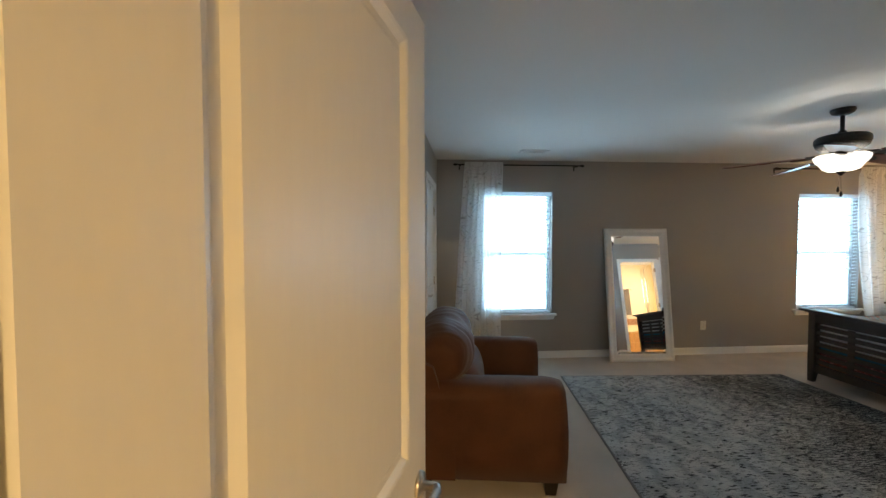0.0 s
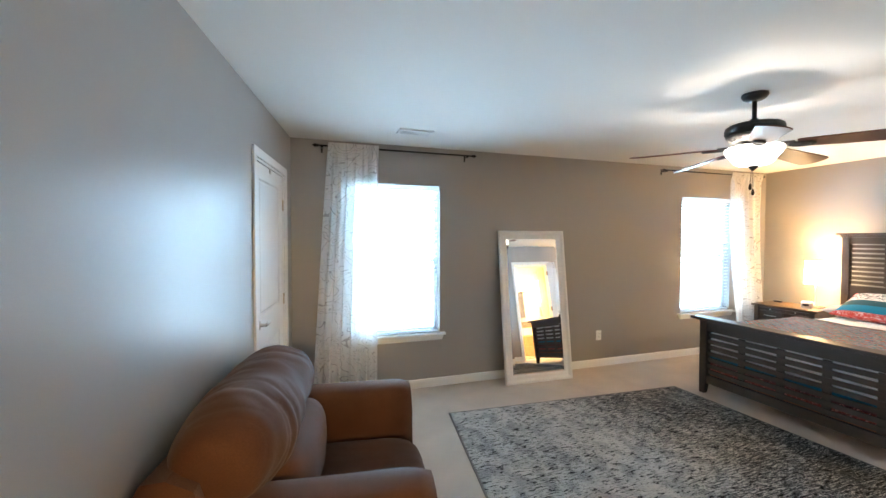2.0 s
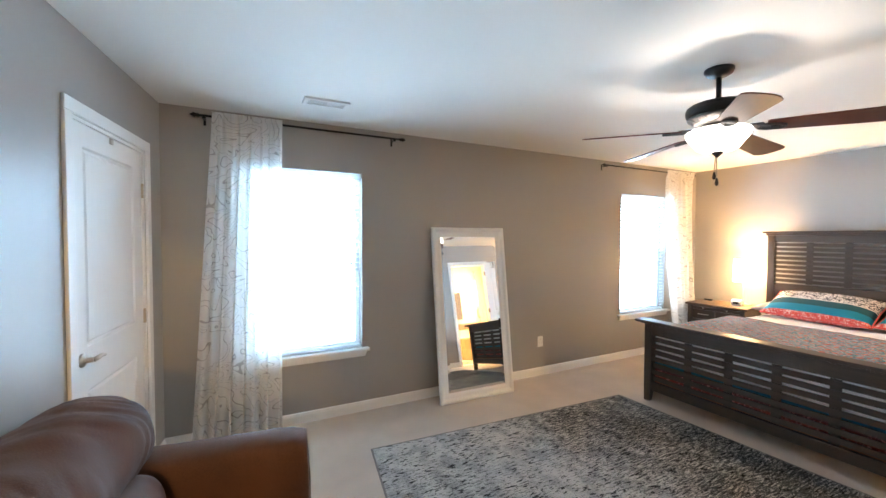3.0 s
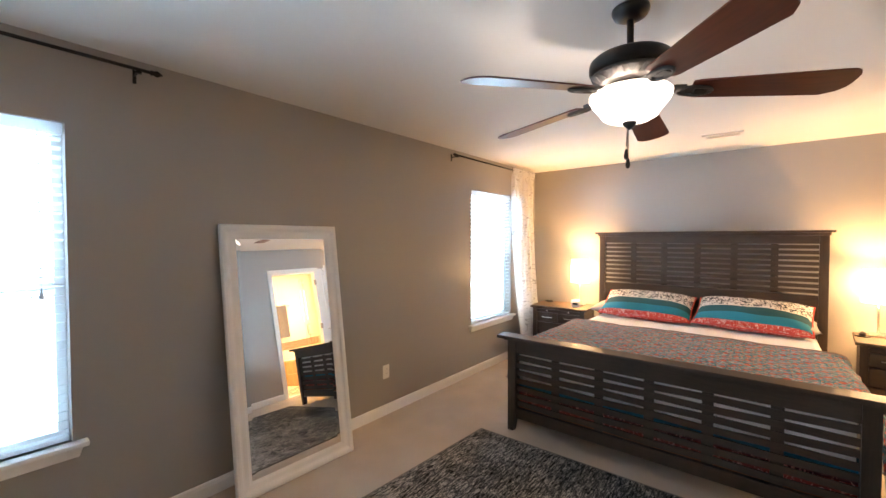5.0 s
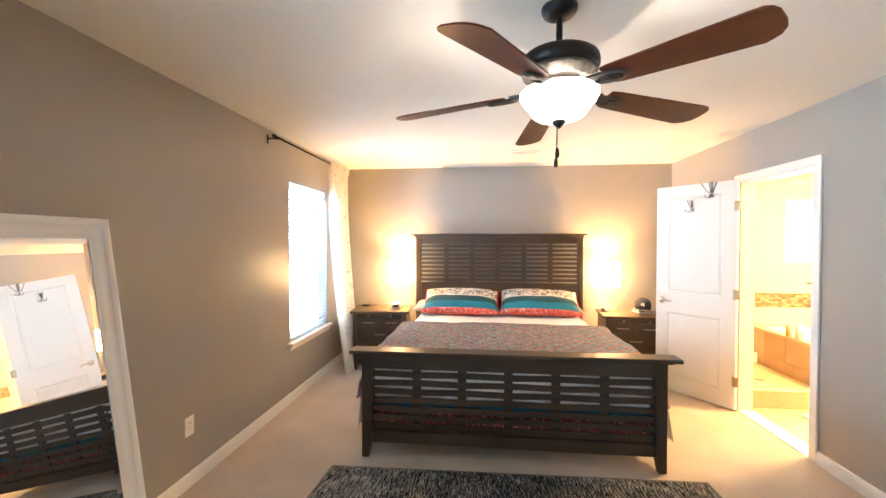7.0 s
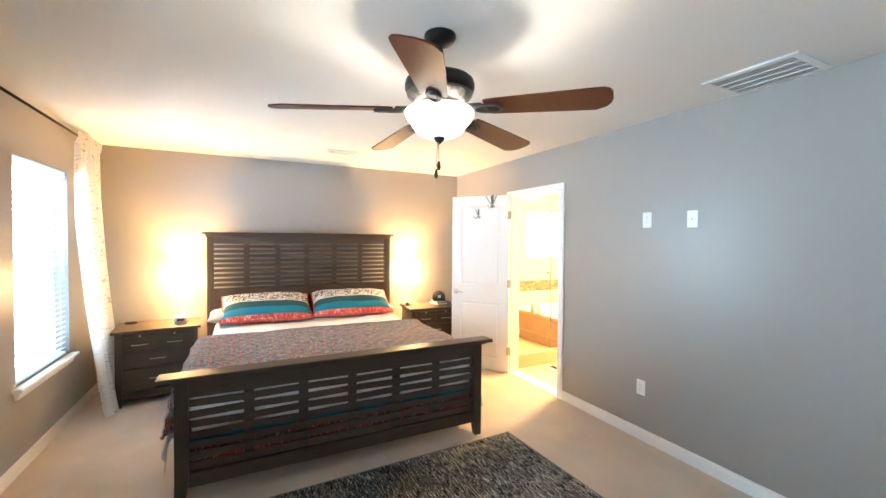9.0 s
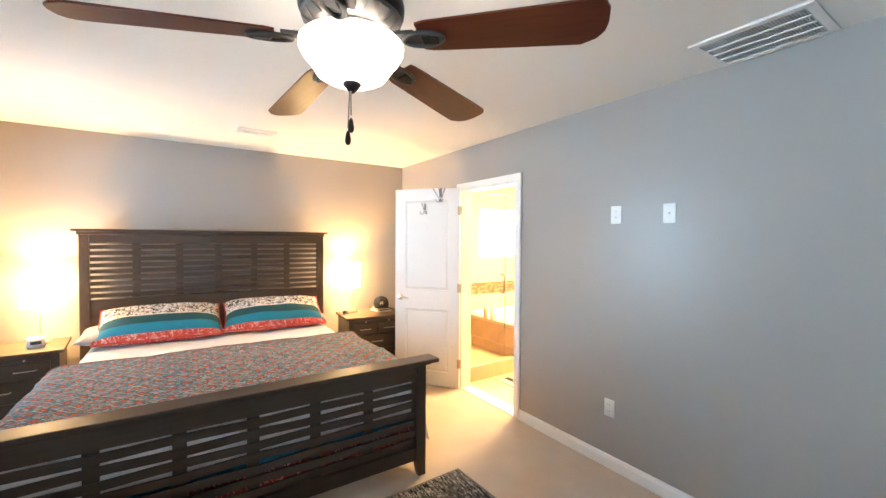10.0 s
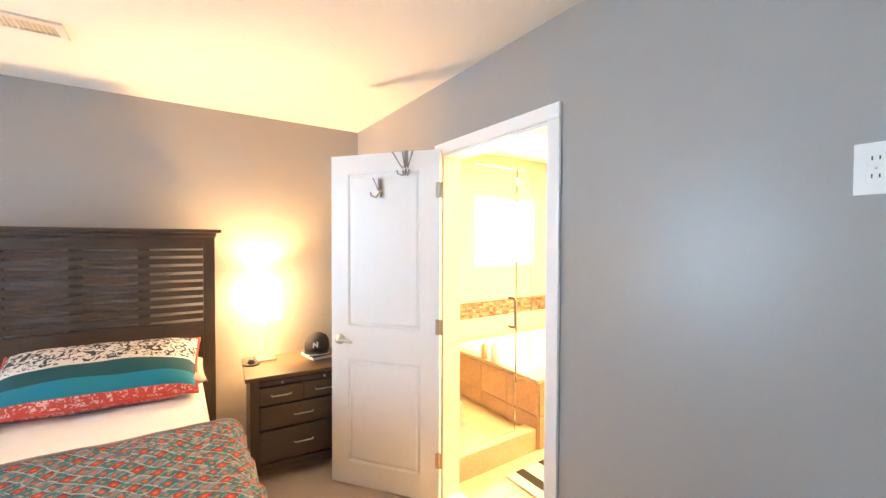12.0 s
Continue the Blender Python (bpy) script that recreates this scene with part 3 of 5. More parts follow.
def jambs(parent, x0, x1, top, thick, lining=0.016):
    for a, c in ((x0, x0 + lining), (x1 - lining, x1)):
        part("jamb", boxed(a, c, 0.0, thick, 0, top), trim_paint, parent)
    part("jamb", boxed(x0 + lining, x1 - lining, 0.0, thick, top - lining, top), trim_paint, parent)


def door_slab(w, h, stile=0.115, t=0.035, spans=((0.14, 0.785), (0.985, 1.92)), mould=1.0):
    """A moulded two-panel slab, hinged at x = 0, in y 0..t."""
    bm = bmesh.new()
    xs = [0, stile, w - stile, w]
    zs = [0] + [z for s in spans for z in s] + [h]
    panels = []
    grids = []
    for y in (0.0, t):
        g = [[bm.verts.new((x, y, z)) for z in zs] for x in xs]
        grids.append(g)
        for i in range(3):
            for j in range(len(zs) - 1):
                f = bm.faces.new((g[i][j], g[i + 1][j], g[i + 1][j + 1], g[i][j + 1]))
                if i == 1 and j in (1, 3):
                    panels.append(f)
    a, c = grids
    nz = len(zs) - 1
    for j in range(nz):
        bm.faces.new((a[0][j], a[0][j + 1], c[0][j + 1], c[0][j]))
        bm.faces.new((a[3][j], a[3][j + 1], c[3][j + 1], c[3][j]))
    for i in range(3):
        bm.faces.new((a[i][0], a[i + 1][0], c[i + 1][0], c[i][0]))
        bm.faces.new((a[i][nz], a[i + 1][nz], c[i + 1][nz], c[i][nz]))
    bmesh.ops.recalc_face_normals(bm, faces=bm.faces)
    for thickness, depth in ((0.006, -0.002), (0.010, -0.007), (0.012, 0.0), (0.014, 0.006)):
        bmesh.ops.inset_individual(bm, faces=panels, thickness=thickness * mould, depth=depth * (0.5 + 0.5 * mould))
    return bm


def lever(parent, x, z, y, side, reach):
    """Lever handle on the face at y; side: +1 or -1 along y; reach: signed length along x."""
    bm = bmesh.new()
    lathe(bm, [(0.032, 0), (0.032, 0.006), (0.026, 0.012), (0.012, 0.014), (0.011, 0.045)], pose(x, y, z, -90 * side), 24)
    rose = part("handle", bm, nickel, parent, "satin nickel lever handle", True)
    bm = bmesh.new()
    s = side
    tube(bm, [(x, y + s * 0.045, z), (x + reach * 0.18, y + s * 0.052, z + 0.003), (x + reach * 0.55, y + s * 0.050, z + 0.006), (x + reach * 0.85, y + s * 0.048, z - 0.002), (x + reach, y + s * 0.046, z - 0.004)],
         [0.011, 0.011, 0.009, 0.008, 0.006])
    part("lever", bm, nickel, rose, smooth=True)


def hinges(parent, x, y, zs, side):
    for z in zs:
        bm = bmesh.new()
        tube(bm, [(x, y, z - 0.045), (x, y, z + 0.045)], 0.007, 8)
        box(bm, x - 0.022, x + 0.022, y - 0.002, y + 0.002, z - 0.044, z + 0.044)
        part("hinge", bm, brass, parent, "worn brass butt hinge")


# closet door, shut
d = thing("door_2", WEST, "white two-panel closet door, shut, with satin nickel lever", "door", kind="structure")
casing(d, CL0, CL1, 2.05)
jambs(d, CL0, CL1, 2.05, 0.12)
bm = door_slab(CL1 - CL0 - 0.038, 2.02)
bmesh.ops.translate(bm, verts=bm.verts, vec=(CL0 + 0.019, 0.012, 0.012))
slab = part("slab", bm, door_paint, d)
lever(slab, CL0 + 0.085, 0.95, 0.012, -1, 0.11)
hinges(d, CL1 - 0.012, 0.006, (0.25, 1.02, 1.80), 1)
part("catch", boxed(CL0 + 0.40, CL0 + 0.43, 0.004, 0.012, 2.0, 2.03), nickel, d)
bm = boxed(CL0 - 0.1, CL1 + 0.1, 0.16, 0.18, 0, 2.3)
solid("wall_closet", bm, wall_paint, WEST, "plain closet interior wall", "wall", "structure")

# entry door, swung open into the bedroom
ENTRY_HINGE, ENTRY_FREE = Vector((-0.335, 0.060, 0)), Vector((-0.086, 0.833, 0))
ed = ENTRY_FREE - ENTRY_HINGE
d = thing("door_1", Matrix.Translation(ENTRY_HINGE) @ pose(0, 0, 0.012, 0, 0, math.degrees(math.atan2(ed.y, ed.x))), "white two-panel entry door standing open", "door", kind="structure")
slab = part("slab", door_slab(ed.length, 2.04, stile=0.130, spans=((0.15, 0.87), (1.0, 1.945)), mould=1.7), door_paint, d)
lever(slab, ed.length - 0.062, 0.905, 0.0, -1, -0.11)
lever(slab, ed.length - 0.062, 0.905, 0.035, 1, -0.11)
part("latch", boxed(ed.length - 0.001, ed.length + 0.0015, 0.008, 0.028, 0.860, 0.950), nickel, slab)
d = thing("door_frame_1", pose(-0.55, -0.045, 0), "white painted casing round the entry doorway", "door frame", kind="structure")
casing(d, 0.19, 1.05, 2.06, back=0.10, side=1)
jambs(d, 0.19, 1.05, 2.06, 0.10)

# bathroom doorway and its door, swung open into the bedroom
d = thing("door_frame_3", pose(XE, YS, 0, 0, 0, 180), "white painted casing round the bathroom doorway", "door frame", kind="structure")
casing(d, XE - BATH[1], XE - BATH[0], BATH[3])
jambs(d, XE - BATH[1], XE - BATH[0], BATH[3], 0.12)
part("strike", boxed(XE - BATH[0] - 0.018, XE - BATH[0] - 0.0155, 0.02, 0.045, 0.87, 0.95), bronze, d)
part("threshold", boxed(XE - BATH[1] + 0.016, XE - BATH[0] - 0.016, -0.01, 0.13, 0.0, 0.008, bevel=0.003), trim_paint, d)
BH, BF = Vector((5.085, 0.577, 0)), Vector((5.648, 1.012, 0))
bd = BF - BH
d = thing("door_3", Matrix.Translation(BH) @ pose(0, 0, 0.014, 0, 0, math.degrees(math.atan2(bd.y, bd.x))), "white two-panel bathroom door standing open with hooks", "door", kind="structure")
slab = part("slab", door_slab(bd.length, 2.03), door_paint, d)
lever(slab, bd.length - 0.062, 0.90, 0.035, 1, -0.11)
lever(slab, bd.length - 0.062, 0.90, 0.0, -1, -0.11)
hinges(d, 0.0, 0.038, (0.25, 1.02, 1.80), 1)


def door_hook(name, x, top, over):
    """A wire double hook; over: hangs from a strap over the door's top."""
    h = thing(name, d.matrix_world @ pose(x, 0.0355, top), "dark nickel coat hook on the bathroom door", "hook")
    bm = bmesh.new()
    if over:
        box(bm, -0.012, 0.012, -0.037, 0.003, 0.068, 0.0705)
        box(bm, -0.012, 0.012, 0.0, 0.003, -0.02, 0.0705)
    else:
        box(bm, -0.010, 0.010, 0.0, 0.003, -0.03, 0.03, bevel=0.001)
    part("strap", bm, pewter, h)
    for s in ((-1, 0, 1) if over else (-1, 1)):
        bm = bmesh.new()
        k = 0.042 if over else 0.012
        tube(bm, [(0, 0.004, 0.0), (s * k * 0.4, 0.018, -0.035), (s * k * 0.9, 0.04, 0.005), (s * k * 1.5, 0.055, 0.055 if over else 0.03)], [0.004, 0.004, 0.0035, 0.005], 8)
        part("prong", bm, pewter, h, smooth=True)
        bm = bmesh.new()
        tube(bm, [(0, 0.004, -0.04), (s * 0.016, 0.022, -0.078), (s * 0.034, 0.045, -0.070), (s * 0.038, 0.050, -0.050)], [0.004, 0.004, 0.0035, 0.005], 8)
        part("prong", bm, pewter, h, smooth=True)


door_hook("over_door_hook", 0.205, 1.965, True)
door_hook("door_hook", 0.375, 1.845, False)


# windows
def window(name, x0, x1, z0, z1):
    w = thing(name, pose(x0, YN, z0), "white vinyl single-hung window in a drywall opening", "window", kind="structure")
    wd, ht = x1 - x0, z1 - z0
    for a, c, e, f in ((0, 0.04, 0, ht), (wd - 0.04, wd, 0, ht), (0.04, wd - 0.04, 0, 0.04), (0.04, wd - 0.04, ht - 0.04, ht)):
        part("window_frame", boxed(a, c, 0.085, 0.135, e, f, bevel=0.004), vinyl, w)
    part("meeting_rail", boxed(0.04, wd - 0.04, 0.09, 0.13, ht * 0.49 - 0.02, ht * 0.49 + 0.02, bevel=0.004), vinyl, w)
    p = part("pane", boxed(0.04, wd - 0.04, 0.108, 0.112, 0.04, ht * 0.49 - 0.02), glass, w)
    p.visible_shadow = False
    p = part("pane", boxed(0.04, wd - 0.04, 0.108, 0.112, ht * 0.49 + 0.02, ht - 0.04), glass, w)
    p.visible_shadow = False
    part("window_sill", boxed(-0.055, wd + 0.055, -0.052, 0.085, -0.024, 0.0, bevel=0.006), trim_paint, w)
    bm = bmesh.new()
    a = [bm.verts.new(v) for v in ((-0.035, 0, -0.024), (-0.035, -0.03, -0.024), (-0.022, -0.016, -0.075), (-0.022, 0, -0.075))]
    c = [bm.verts.new((wd - v.co.x, v.co.y, v.co.z)) for v in a]
    for i in range(4):
        bm.faces.new((a[i], a[(i + 1) % 4], c[(i + 1) % 4], c[i]))
    bm.faces.new(a)
    bm.faces.new(c[::-1])
    part("apron", bm, trim_paint, w)
    return w


def blind(x0, x1, z0, z1):
    b = thing("window_blind", pose(x0, YN, z0), "white slatted blind lowered over the window, slats open", "blind", "window blinds")
    wd, ht = x1 - x0, z1 - z0
    part("headrail", boxed(0.006, wd - 0.006, 0.012, 0.066, ht - 0.052, ht - 0.002, bevel=0.004), blind_white, b)
    part("bottom_rail", boxed(0.008, wd - 0.008, 0.016, 0.062, 0.004, 0.026, bevel=0.005), blind_white, b)
    bm = bmesh.new()
    box(bm, 0, wd - 0.02, -0.024, 0.024, -0.0014, 0.0014)
    me = mesh_of("slat", bm, blind_white)
    n = 33
    for i in range(n):
        s = new("slat", me)
        s.parent = b
        s.matrix_basis = pose(0.010, 0.040, 0.052 + i * (ht - 0.125) / (n - 1), -14)
    for x in (0.12, wd - 0.12):
        bm = bmesh.new()
        tube(bm, [(x, 0.014, 0.02), (x, 0.014, ht - 0.05)], 0.0012, 6)
        part("cord", bm, blind_white, b)
    bm = bmesh.new()
    tube(bm, [(wd - 0.09, 0.004, ht - 0.05), (wd - 0.09, 0.004, 0.73)], 0.0015, 6)
    lathe(bm, [(0.003, 0.05), (0.010, 0.0), (0.010, -0.004)], pose(wd - 0.09, 0.004, 0.69), 10)
    part("pull_cord", bm, silver_plastic, b)


window("window_1", *W1)
window("window_2", *W2)
blind(*W1)
blind(*W2)


# ---- outside, past the windows ----
solid("ground", boxed(-150, 160, -150, 250, -3.3, -3.2), bright_ground, label="ground below the windows, pale to stand in for bright daylight", category="ground", kind="structure")
n_house = thing("neighbour_house", pose(2.5, 10.5, -3.2), "pale-sided house across the yard", "house")
part("wall", boxed(-20, 20, 0, 8, 0, 4.6), siding, n_house)
for i in range(24):
    part("siding_board", boxed(-20, 20, -0.025, 0.0, i * 0.19, i * 0.19 + 0.175), siding, n_house)
bm = bmesh.new()
vs = [bm.verts.new(p) for p in ((-20.4, -0.4, 4.6), (20.4, -0.4, 4.6), (20.4, 8.4, 4.6), (-20.4, 8.4, 4.6), (-20.4, 4, 6.6), (20.4, 4, 6.6))]
for f in ((0, 1, 5, 4), (2, 3, 4, 5), (0, 4, 3), (1, 2, 5), (0, 3, 2, 1)):
    bm.faces.new([vs[i] for i in f])
part("roof", bm, roofing, n_house)

# ---- things ----


def curtain_rod(x0, x1, bracket_x):
    r = thing("curtain_rod", pose(0, YN - 0.085, 2.368), "dark bronze curtain rod with pointed ends", "curtain rod", "curtain rods")
    bm = bmesh.new()
    tube(bm, [(x0 + 0.05, 0, 0), (x1 - 0.05, 0, 0)], 0.0085)
    part("rod", bm, bronze, r, smooth=True)
    for x, s in ((x0 + 0.05, -1), (x1 - 0.05, 1)):
        bm = bmesh.new()
        lathe(bm, [(0.009, 0), (0.014, 0.008), (0.010, 0.014), (0.017, 0.03), (0.004, 0.055)], pose(x, 0, 0, 0, 90 * s), 16)
        part("finial", bm, bronze, r, smooth=True)
    for x in bracket_x:
        bm = bmesh.new()
        box(bm, x - 0.008, x + 0.008, 0.078, 0.084, -0.05, 0.02, bevel=0.002)
        tube(bm, [(x, 0.08, -0.01), (x, 0.0, -0.012)], 0.005, 8)
        tube(bm, [(x, 0.0, -0.02), (x, 0.0, -0.005)], 0.012, 10)
        part("bracket", bm, bronze, r)


curtain_rod(0.36, 1.955, (1.86, 0.44))
curtain_rod(4.43, 6.24, (4.50, 6.19))


def curtain(x0, x1, b0, b1, folds, seed, sway=0.0):
    rnd = random.Random(seed)
    ph = [rnd.uniform(0, 6.28) for _ in range(6)]
    bm = bmesh.new()
    nx, nz = 110, 46
    top, low = 2.395, 0.012
    g = []
    for i in range(nx + 1):
        u = i / nx
        col = []
        for j in range(nz + 1):
            v = j / nz
            z = top + (low - top) * v
            x = (x0 + (x1 - x0) * u) * (1 - v) + (b0 + (b1 - b0) * u) * v
            pinch = min(1.0, 0.35 + 2.2 * v)
            a = 2 * math.pi * folds * u
            y = pinch * (0.026 * math.sin(a + ph[0] + 0.8 * v) + 0.012 * math.sin(1.73 * a + ph[1] - 1.1 * v) + 0.010 * math.sin(0.5 * a + ph[2] + 2.5 * v))
            if v < 0.03:
                y = 0.006 * math.sin(2.3 * a) - 0.012
            y -= sway * v * v + 0.022
            x += 0.010 * pinch * math.cos(a + ph[3])
            col.append(bm.verts.new((x, y, z)))
        g.append(col)
    for i in range(nx):
        for j in range(nz):
            bm.faces.new((g[i][j], g[i + 1][j], g[i + 1][j + 1], g[i][j + 1]))
    return solid("sheer_curtain", bm, sheer, pose(0, YN - 0.085, 0), "white sheer curtain printed with grey wandering lines", "curtain", smooth=True, group="sheer curtains")


curtain(0.495, 0.955, 0.345, 0.940, 7, 3, 0.03)
curtain(5.58, 6.165, 5.60, 6.02, 7, 8, 0.17)

# leaning floor mirror
MW, MH = 0.796, 1.622
lean = thing("floor_mirror", pose(2.640, 4.356, 0.002, -7.7, 0, -1.7), "tall white-framed mirror leaning against the wall", "mirror")
FWID = 0.092
prof = [(0.0, 0.022), (0.0, -0.003), (0.006, -0.011), (0.020, -0.014), (0.032, -0.010), (0.040, -0.001), (0.050, 0.003), (0.074, 0.003), (0.082, 0.006), (FWID, 0.008), (FWID, 0.022)]


def frame_corner(k, u):
    return ((-1, 1, 1, -1)[k] * (MW / 2 - u), (u, u, MH - u, MH - u)[k])


for k in range(4):
    bm = bmesh.new()
    ends = [[bm.verts.new((frame_corner(c, u)[0], y, frame_corner(c, u)[1])) for u, y in prof] for c in (k, (k + 1) % 4)]
    for i in range(len(prof)):
        j = (i + 1) % len(prof)
        bm.faces.new((ends[0][i], ends[0][j], ends[1][j], ends[1][i]))
    bm.faces.new(ends[0])
    bm.faces.new(ends[1][::-1])
    part("frame", bm, trim_paint, lean)
bm = bmesh.new()
gx, gz = MW / 2 - FWID, MH - 2 * FWID
bv = 0.025
o = [bm.verts.new(p) for p in ((-gx, 0.009, FWID), (gx, 0.009, FWID), (gx, 0.014, FWID + gz), (-gx, 0.014, FWID + gz))]
i_ = [bm.verts.new(p) for p in ((-gx + bv, 0.0077, FWID + bv), (gx - bv, 0.0077, FWID + bv), (gx - bv, 0.0125, FWID + gz - bv), (-gx + bv, 0.0125, FWID + gz - bv))]
bk = [bm.verts.new((v.co.x, 0.018, v.co.z)) for v in o]
bm.faces.new(i_)
for k in range(4):
    j = (k + 1) % 4
    bm.faces.new((o[k], o[j], i_[j], i_[k]))
    bm.faces.new((o[k], o[j], bk[j], bk[k]))
bm.faces.new(bk[::-1])
part("mirror_glass", bm, mirror_glass, lean, "bevelled mirror glass")

# area rug, lying slightly skewed
def on_rug(u, v):
    """A place on the rug from -1..1 across and along it."""
    west = Vector((-1.318, 0.005)) + v * Vector((0.183, 1.305))
    east = Vector((1.310, -0.015)) + v * Vector((-0.030, 1.195))
    return west.lerp(east, (u + 1) / 2)


def rug_piece(u0, u1, v0, v1, z1, bevel):
    bm = boxed(u0, u1, v0, v1, 0.0, z1, bevel=bevel)
    for q in bm.verts:
        q.co.xy = on_rug(q.co.x, q.co.y)
    return bm


rug = thing("area_rug", pose(2.60, 2.63, 0.001), "distressed ivory and charcoal area rug on the carpet", "rug")
part("field", rug_piece(-0.99, 0.99, -0.99, 0.99, 0.011, 0.003), rug_mat, rug)
for u0, u1, v0, v1 in ((-1, -0.99, -1, 1), (0.99, 1, -1, 1), (-0.99, 0.99, -1, -0.99), (-0.99, 0.99, 0.99, 1)):
    part("binding", rug_piece(u0, u1, v0, v1, 0.010, 0.002), grey_towel, rug, "dark serged edge")


DROP = 0.032                            # the rod holds the motor this much lower


def fan():
    f = thing("ceiling_fan", pose(FAN[0], FAN[1], CEIL), "bronze ceiling fan with five cherry blades and a lit bowl", "ceiling fan")

    def turned(name, prof, mat, label="", steps=40, up=None, cap=True):
        bm = bmesh.new()
        lathe(bm, prof if name in ("canopy", "downrod") else [(r, z - DROP) for r, z in prof], steps=steps, cap=cap)
        return part(name, bm, mat, up or f, label, True)

    turned("canopy", [(0.070, 0.0), (0.071, -0.012), (0.062, -0.030), (0.040, -0.042), (0.018, -0.046)], bronze)
    turned("downrod", [(0.013, -0.036), (0.013, -0.186)], bronze, steps=16)
    turned("collar", [(0.022, -0.126), (0.026, -0.142), (0.034, -0.152)], bronze, steps=20)
    turned("motor_housing", [(0.030, -0.146), (0.085, -0.151), (0.138, -0.162), (0.152, -0.174), (0.156, -0.190), (0.155, -0.212), (0.147, -0.224), (0.132, -0.228)], bronze)
    ring = turned("filigree_ring", [(0.140, -0.225), (0.148, -0.230), (0.146, -0.235), (0.112, -0.262), (0.090, -0.268)], darkened_pewter, "darkened pewter ring with cut-out triangles")
    for k in range(20):
        a = 2 * math.pi * k / 20
        bm = bmesh.new()
        for w0, w1, z0, z1 in ((0.019, 0.003, -0.2375, -0.2605),) if k % 2 else ((0.003, 0.015, -0.2375, -0.2605),):
            r0, r1 = 0.1429, 0.1139
            q = [Vector((r0, -w0, z0)), Vector((r0, w0, z0)), Vector((r1, w1, z1)), Vector((r1, -w1, z1))]
            out = Vector((0.0013, 0, -0.0018))
            m = pose(0, 0, -DROP, 0, 0, math.degrees(a))
            lo, hi = [bm.verts.new(m @ p) for p in q], [bm.verts.new(m @ (p + out)) for p in q]
            bm.faces.new(hi)
            bm.faces.new(lo[::-1])
            for i in range(4):
                bm.faces.new((lo[i], lo[(i + 1) % 4], hi[(i + 1) % 4], hi[i]))
        part("cutout", bm, slot_dark, ring)
    # lower lip widened to keep the bulbs' direct light off the ring
    turned("switch_housing", [(0.088, -0.266), (0.070, -0.270), (0.066, -0.284), (0.090, -0.290), (0.090, -0.297), (0.050, -0.299)], bronze)
    turned("glass_bowl", [(0.132, -0.300), (0.146, -0.301), (0.154, -0.309), (0.153, -0.325), (0.142, -0.346), (0.126, -0.364), (0.114, -0.381), (0.103, -0.398), (0.078, -0.412), (0.044, -0.418), (0.018, -0.420)], bowl_glass, "lit frosted glass bowl", cap=False)
    turned("finial", [(0.026, -0.417), (0.028, -0.424), (0.018, -0.436), (0.008, -0.446), (0.003, -0.450)], bronze, steps=20)
    for dx, low in ((0.014, -0.60), (-0.012, -0.568)):
        bm = bmesh.new()
        tube(bm, [(dx * 0.4, 0.006, -0.44 - DROP), (dx, 0.008, low + 0.05 - DROP)], 0.0022, 6)
        ch = part("pull_chain", bm, pewter, f)
        bm = bmesh.new()
        lathe(bm, [(0.002, 0.042), (0.006, 0.034), (0.0095, 0.012), (0.007, 0.002), (0.003, -0.002)], pose(dx, 0.008, low - DROP), 12)
        part("pull_knob", bm, bronze, ch, smooth=True)
    outline = [(0.215, -0.052), (0.24, -0.058), (0.50, -0.070), (0.66, -0.077), (0.690, -0.076), (0.706, -0.066), (0.716, -0.046), (0.718, 0.0), (0.712, 0.030), (0.694, 0.055), (0.655, 0.076), (0.50, 0.070), (0.24, 0.058), (0.215, 0.050)]
    for k in range(5):
        m = pose(0, 0, -0.296 - DROP, 0, 3.4, 4.3 + 72 * k) @ pose(0, 0, 0, -12)
        bm = bmesh.new()
        lo = [bm.verts.new(m @ Vector((x, y, -0.003))) for x, y in outline]
        hi = [bm.verts.new(m @ Vector((x, y, 0.003))) for x, y in outline]
        bm.faces.new(hi)
        bm.faces.new(lo[::-1])
        for i in range(len(lo)):
            j = (i + 1) % len(lo)
            bm.faces.new((lo[i], lo[j], hi[j], hi[i]))
        me_name = "blade"
        bmesh.ops.transform(bm, matrix=m.inverted(), verts=bm.verts)
        bl = part(me_name, bm, cherry, f, "cherry-stained wooden blade")
        bl.matrix_basis = m
        bm = bmesh.new()
        box(bm, 0.10, 0.20, -0.020, 0.020, -0.002, 0.010, bevel=0.003)
        tube(bm, [(0.17 + 0.058 * (1 - math.cos(q)), 0.026 * math.sin(q) * (1.0 if abs(math.sin(q)) < 0.9 else 1.02), -0.009) for q in [2 * math.pi * i / 20 for i in range(21)]], 0.0075, 8)
        box(bm, 0.185, 0.275, -0.024, 0.024, -0.008, -0.0035, bevel=0.002)
        iron = part("blade_iron", bm, darkened_pewter, bl, "dark pewter blade bracket")
        part("pad", boxed(0.225, 0.272, -0.017, 0.017, -0.016, -0.0075, bevel=0.004, segments=3), bronze, iron)


fan()


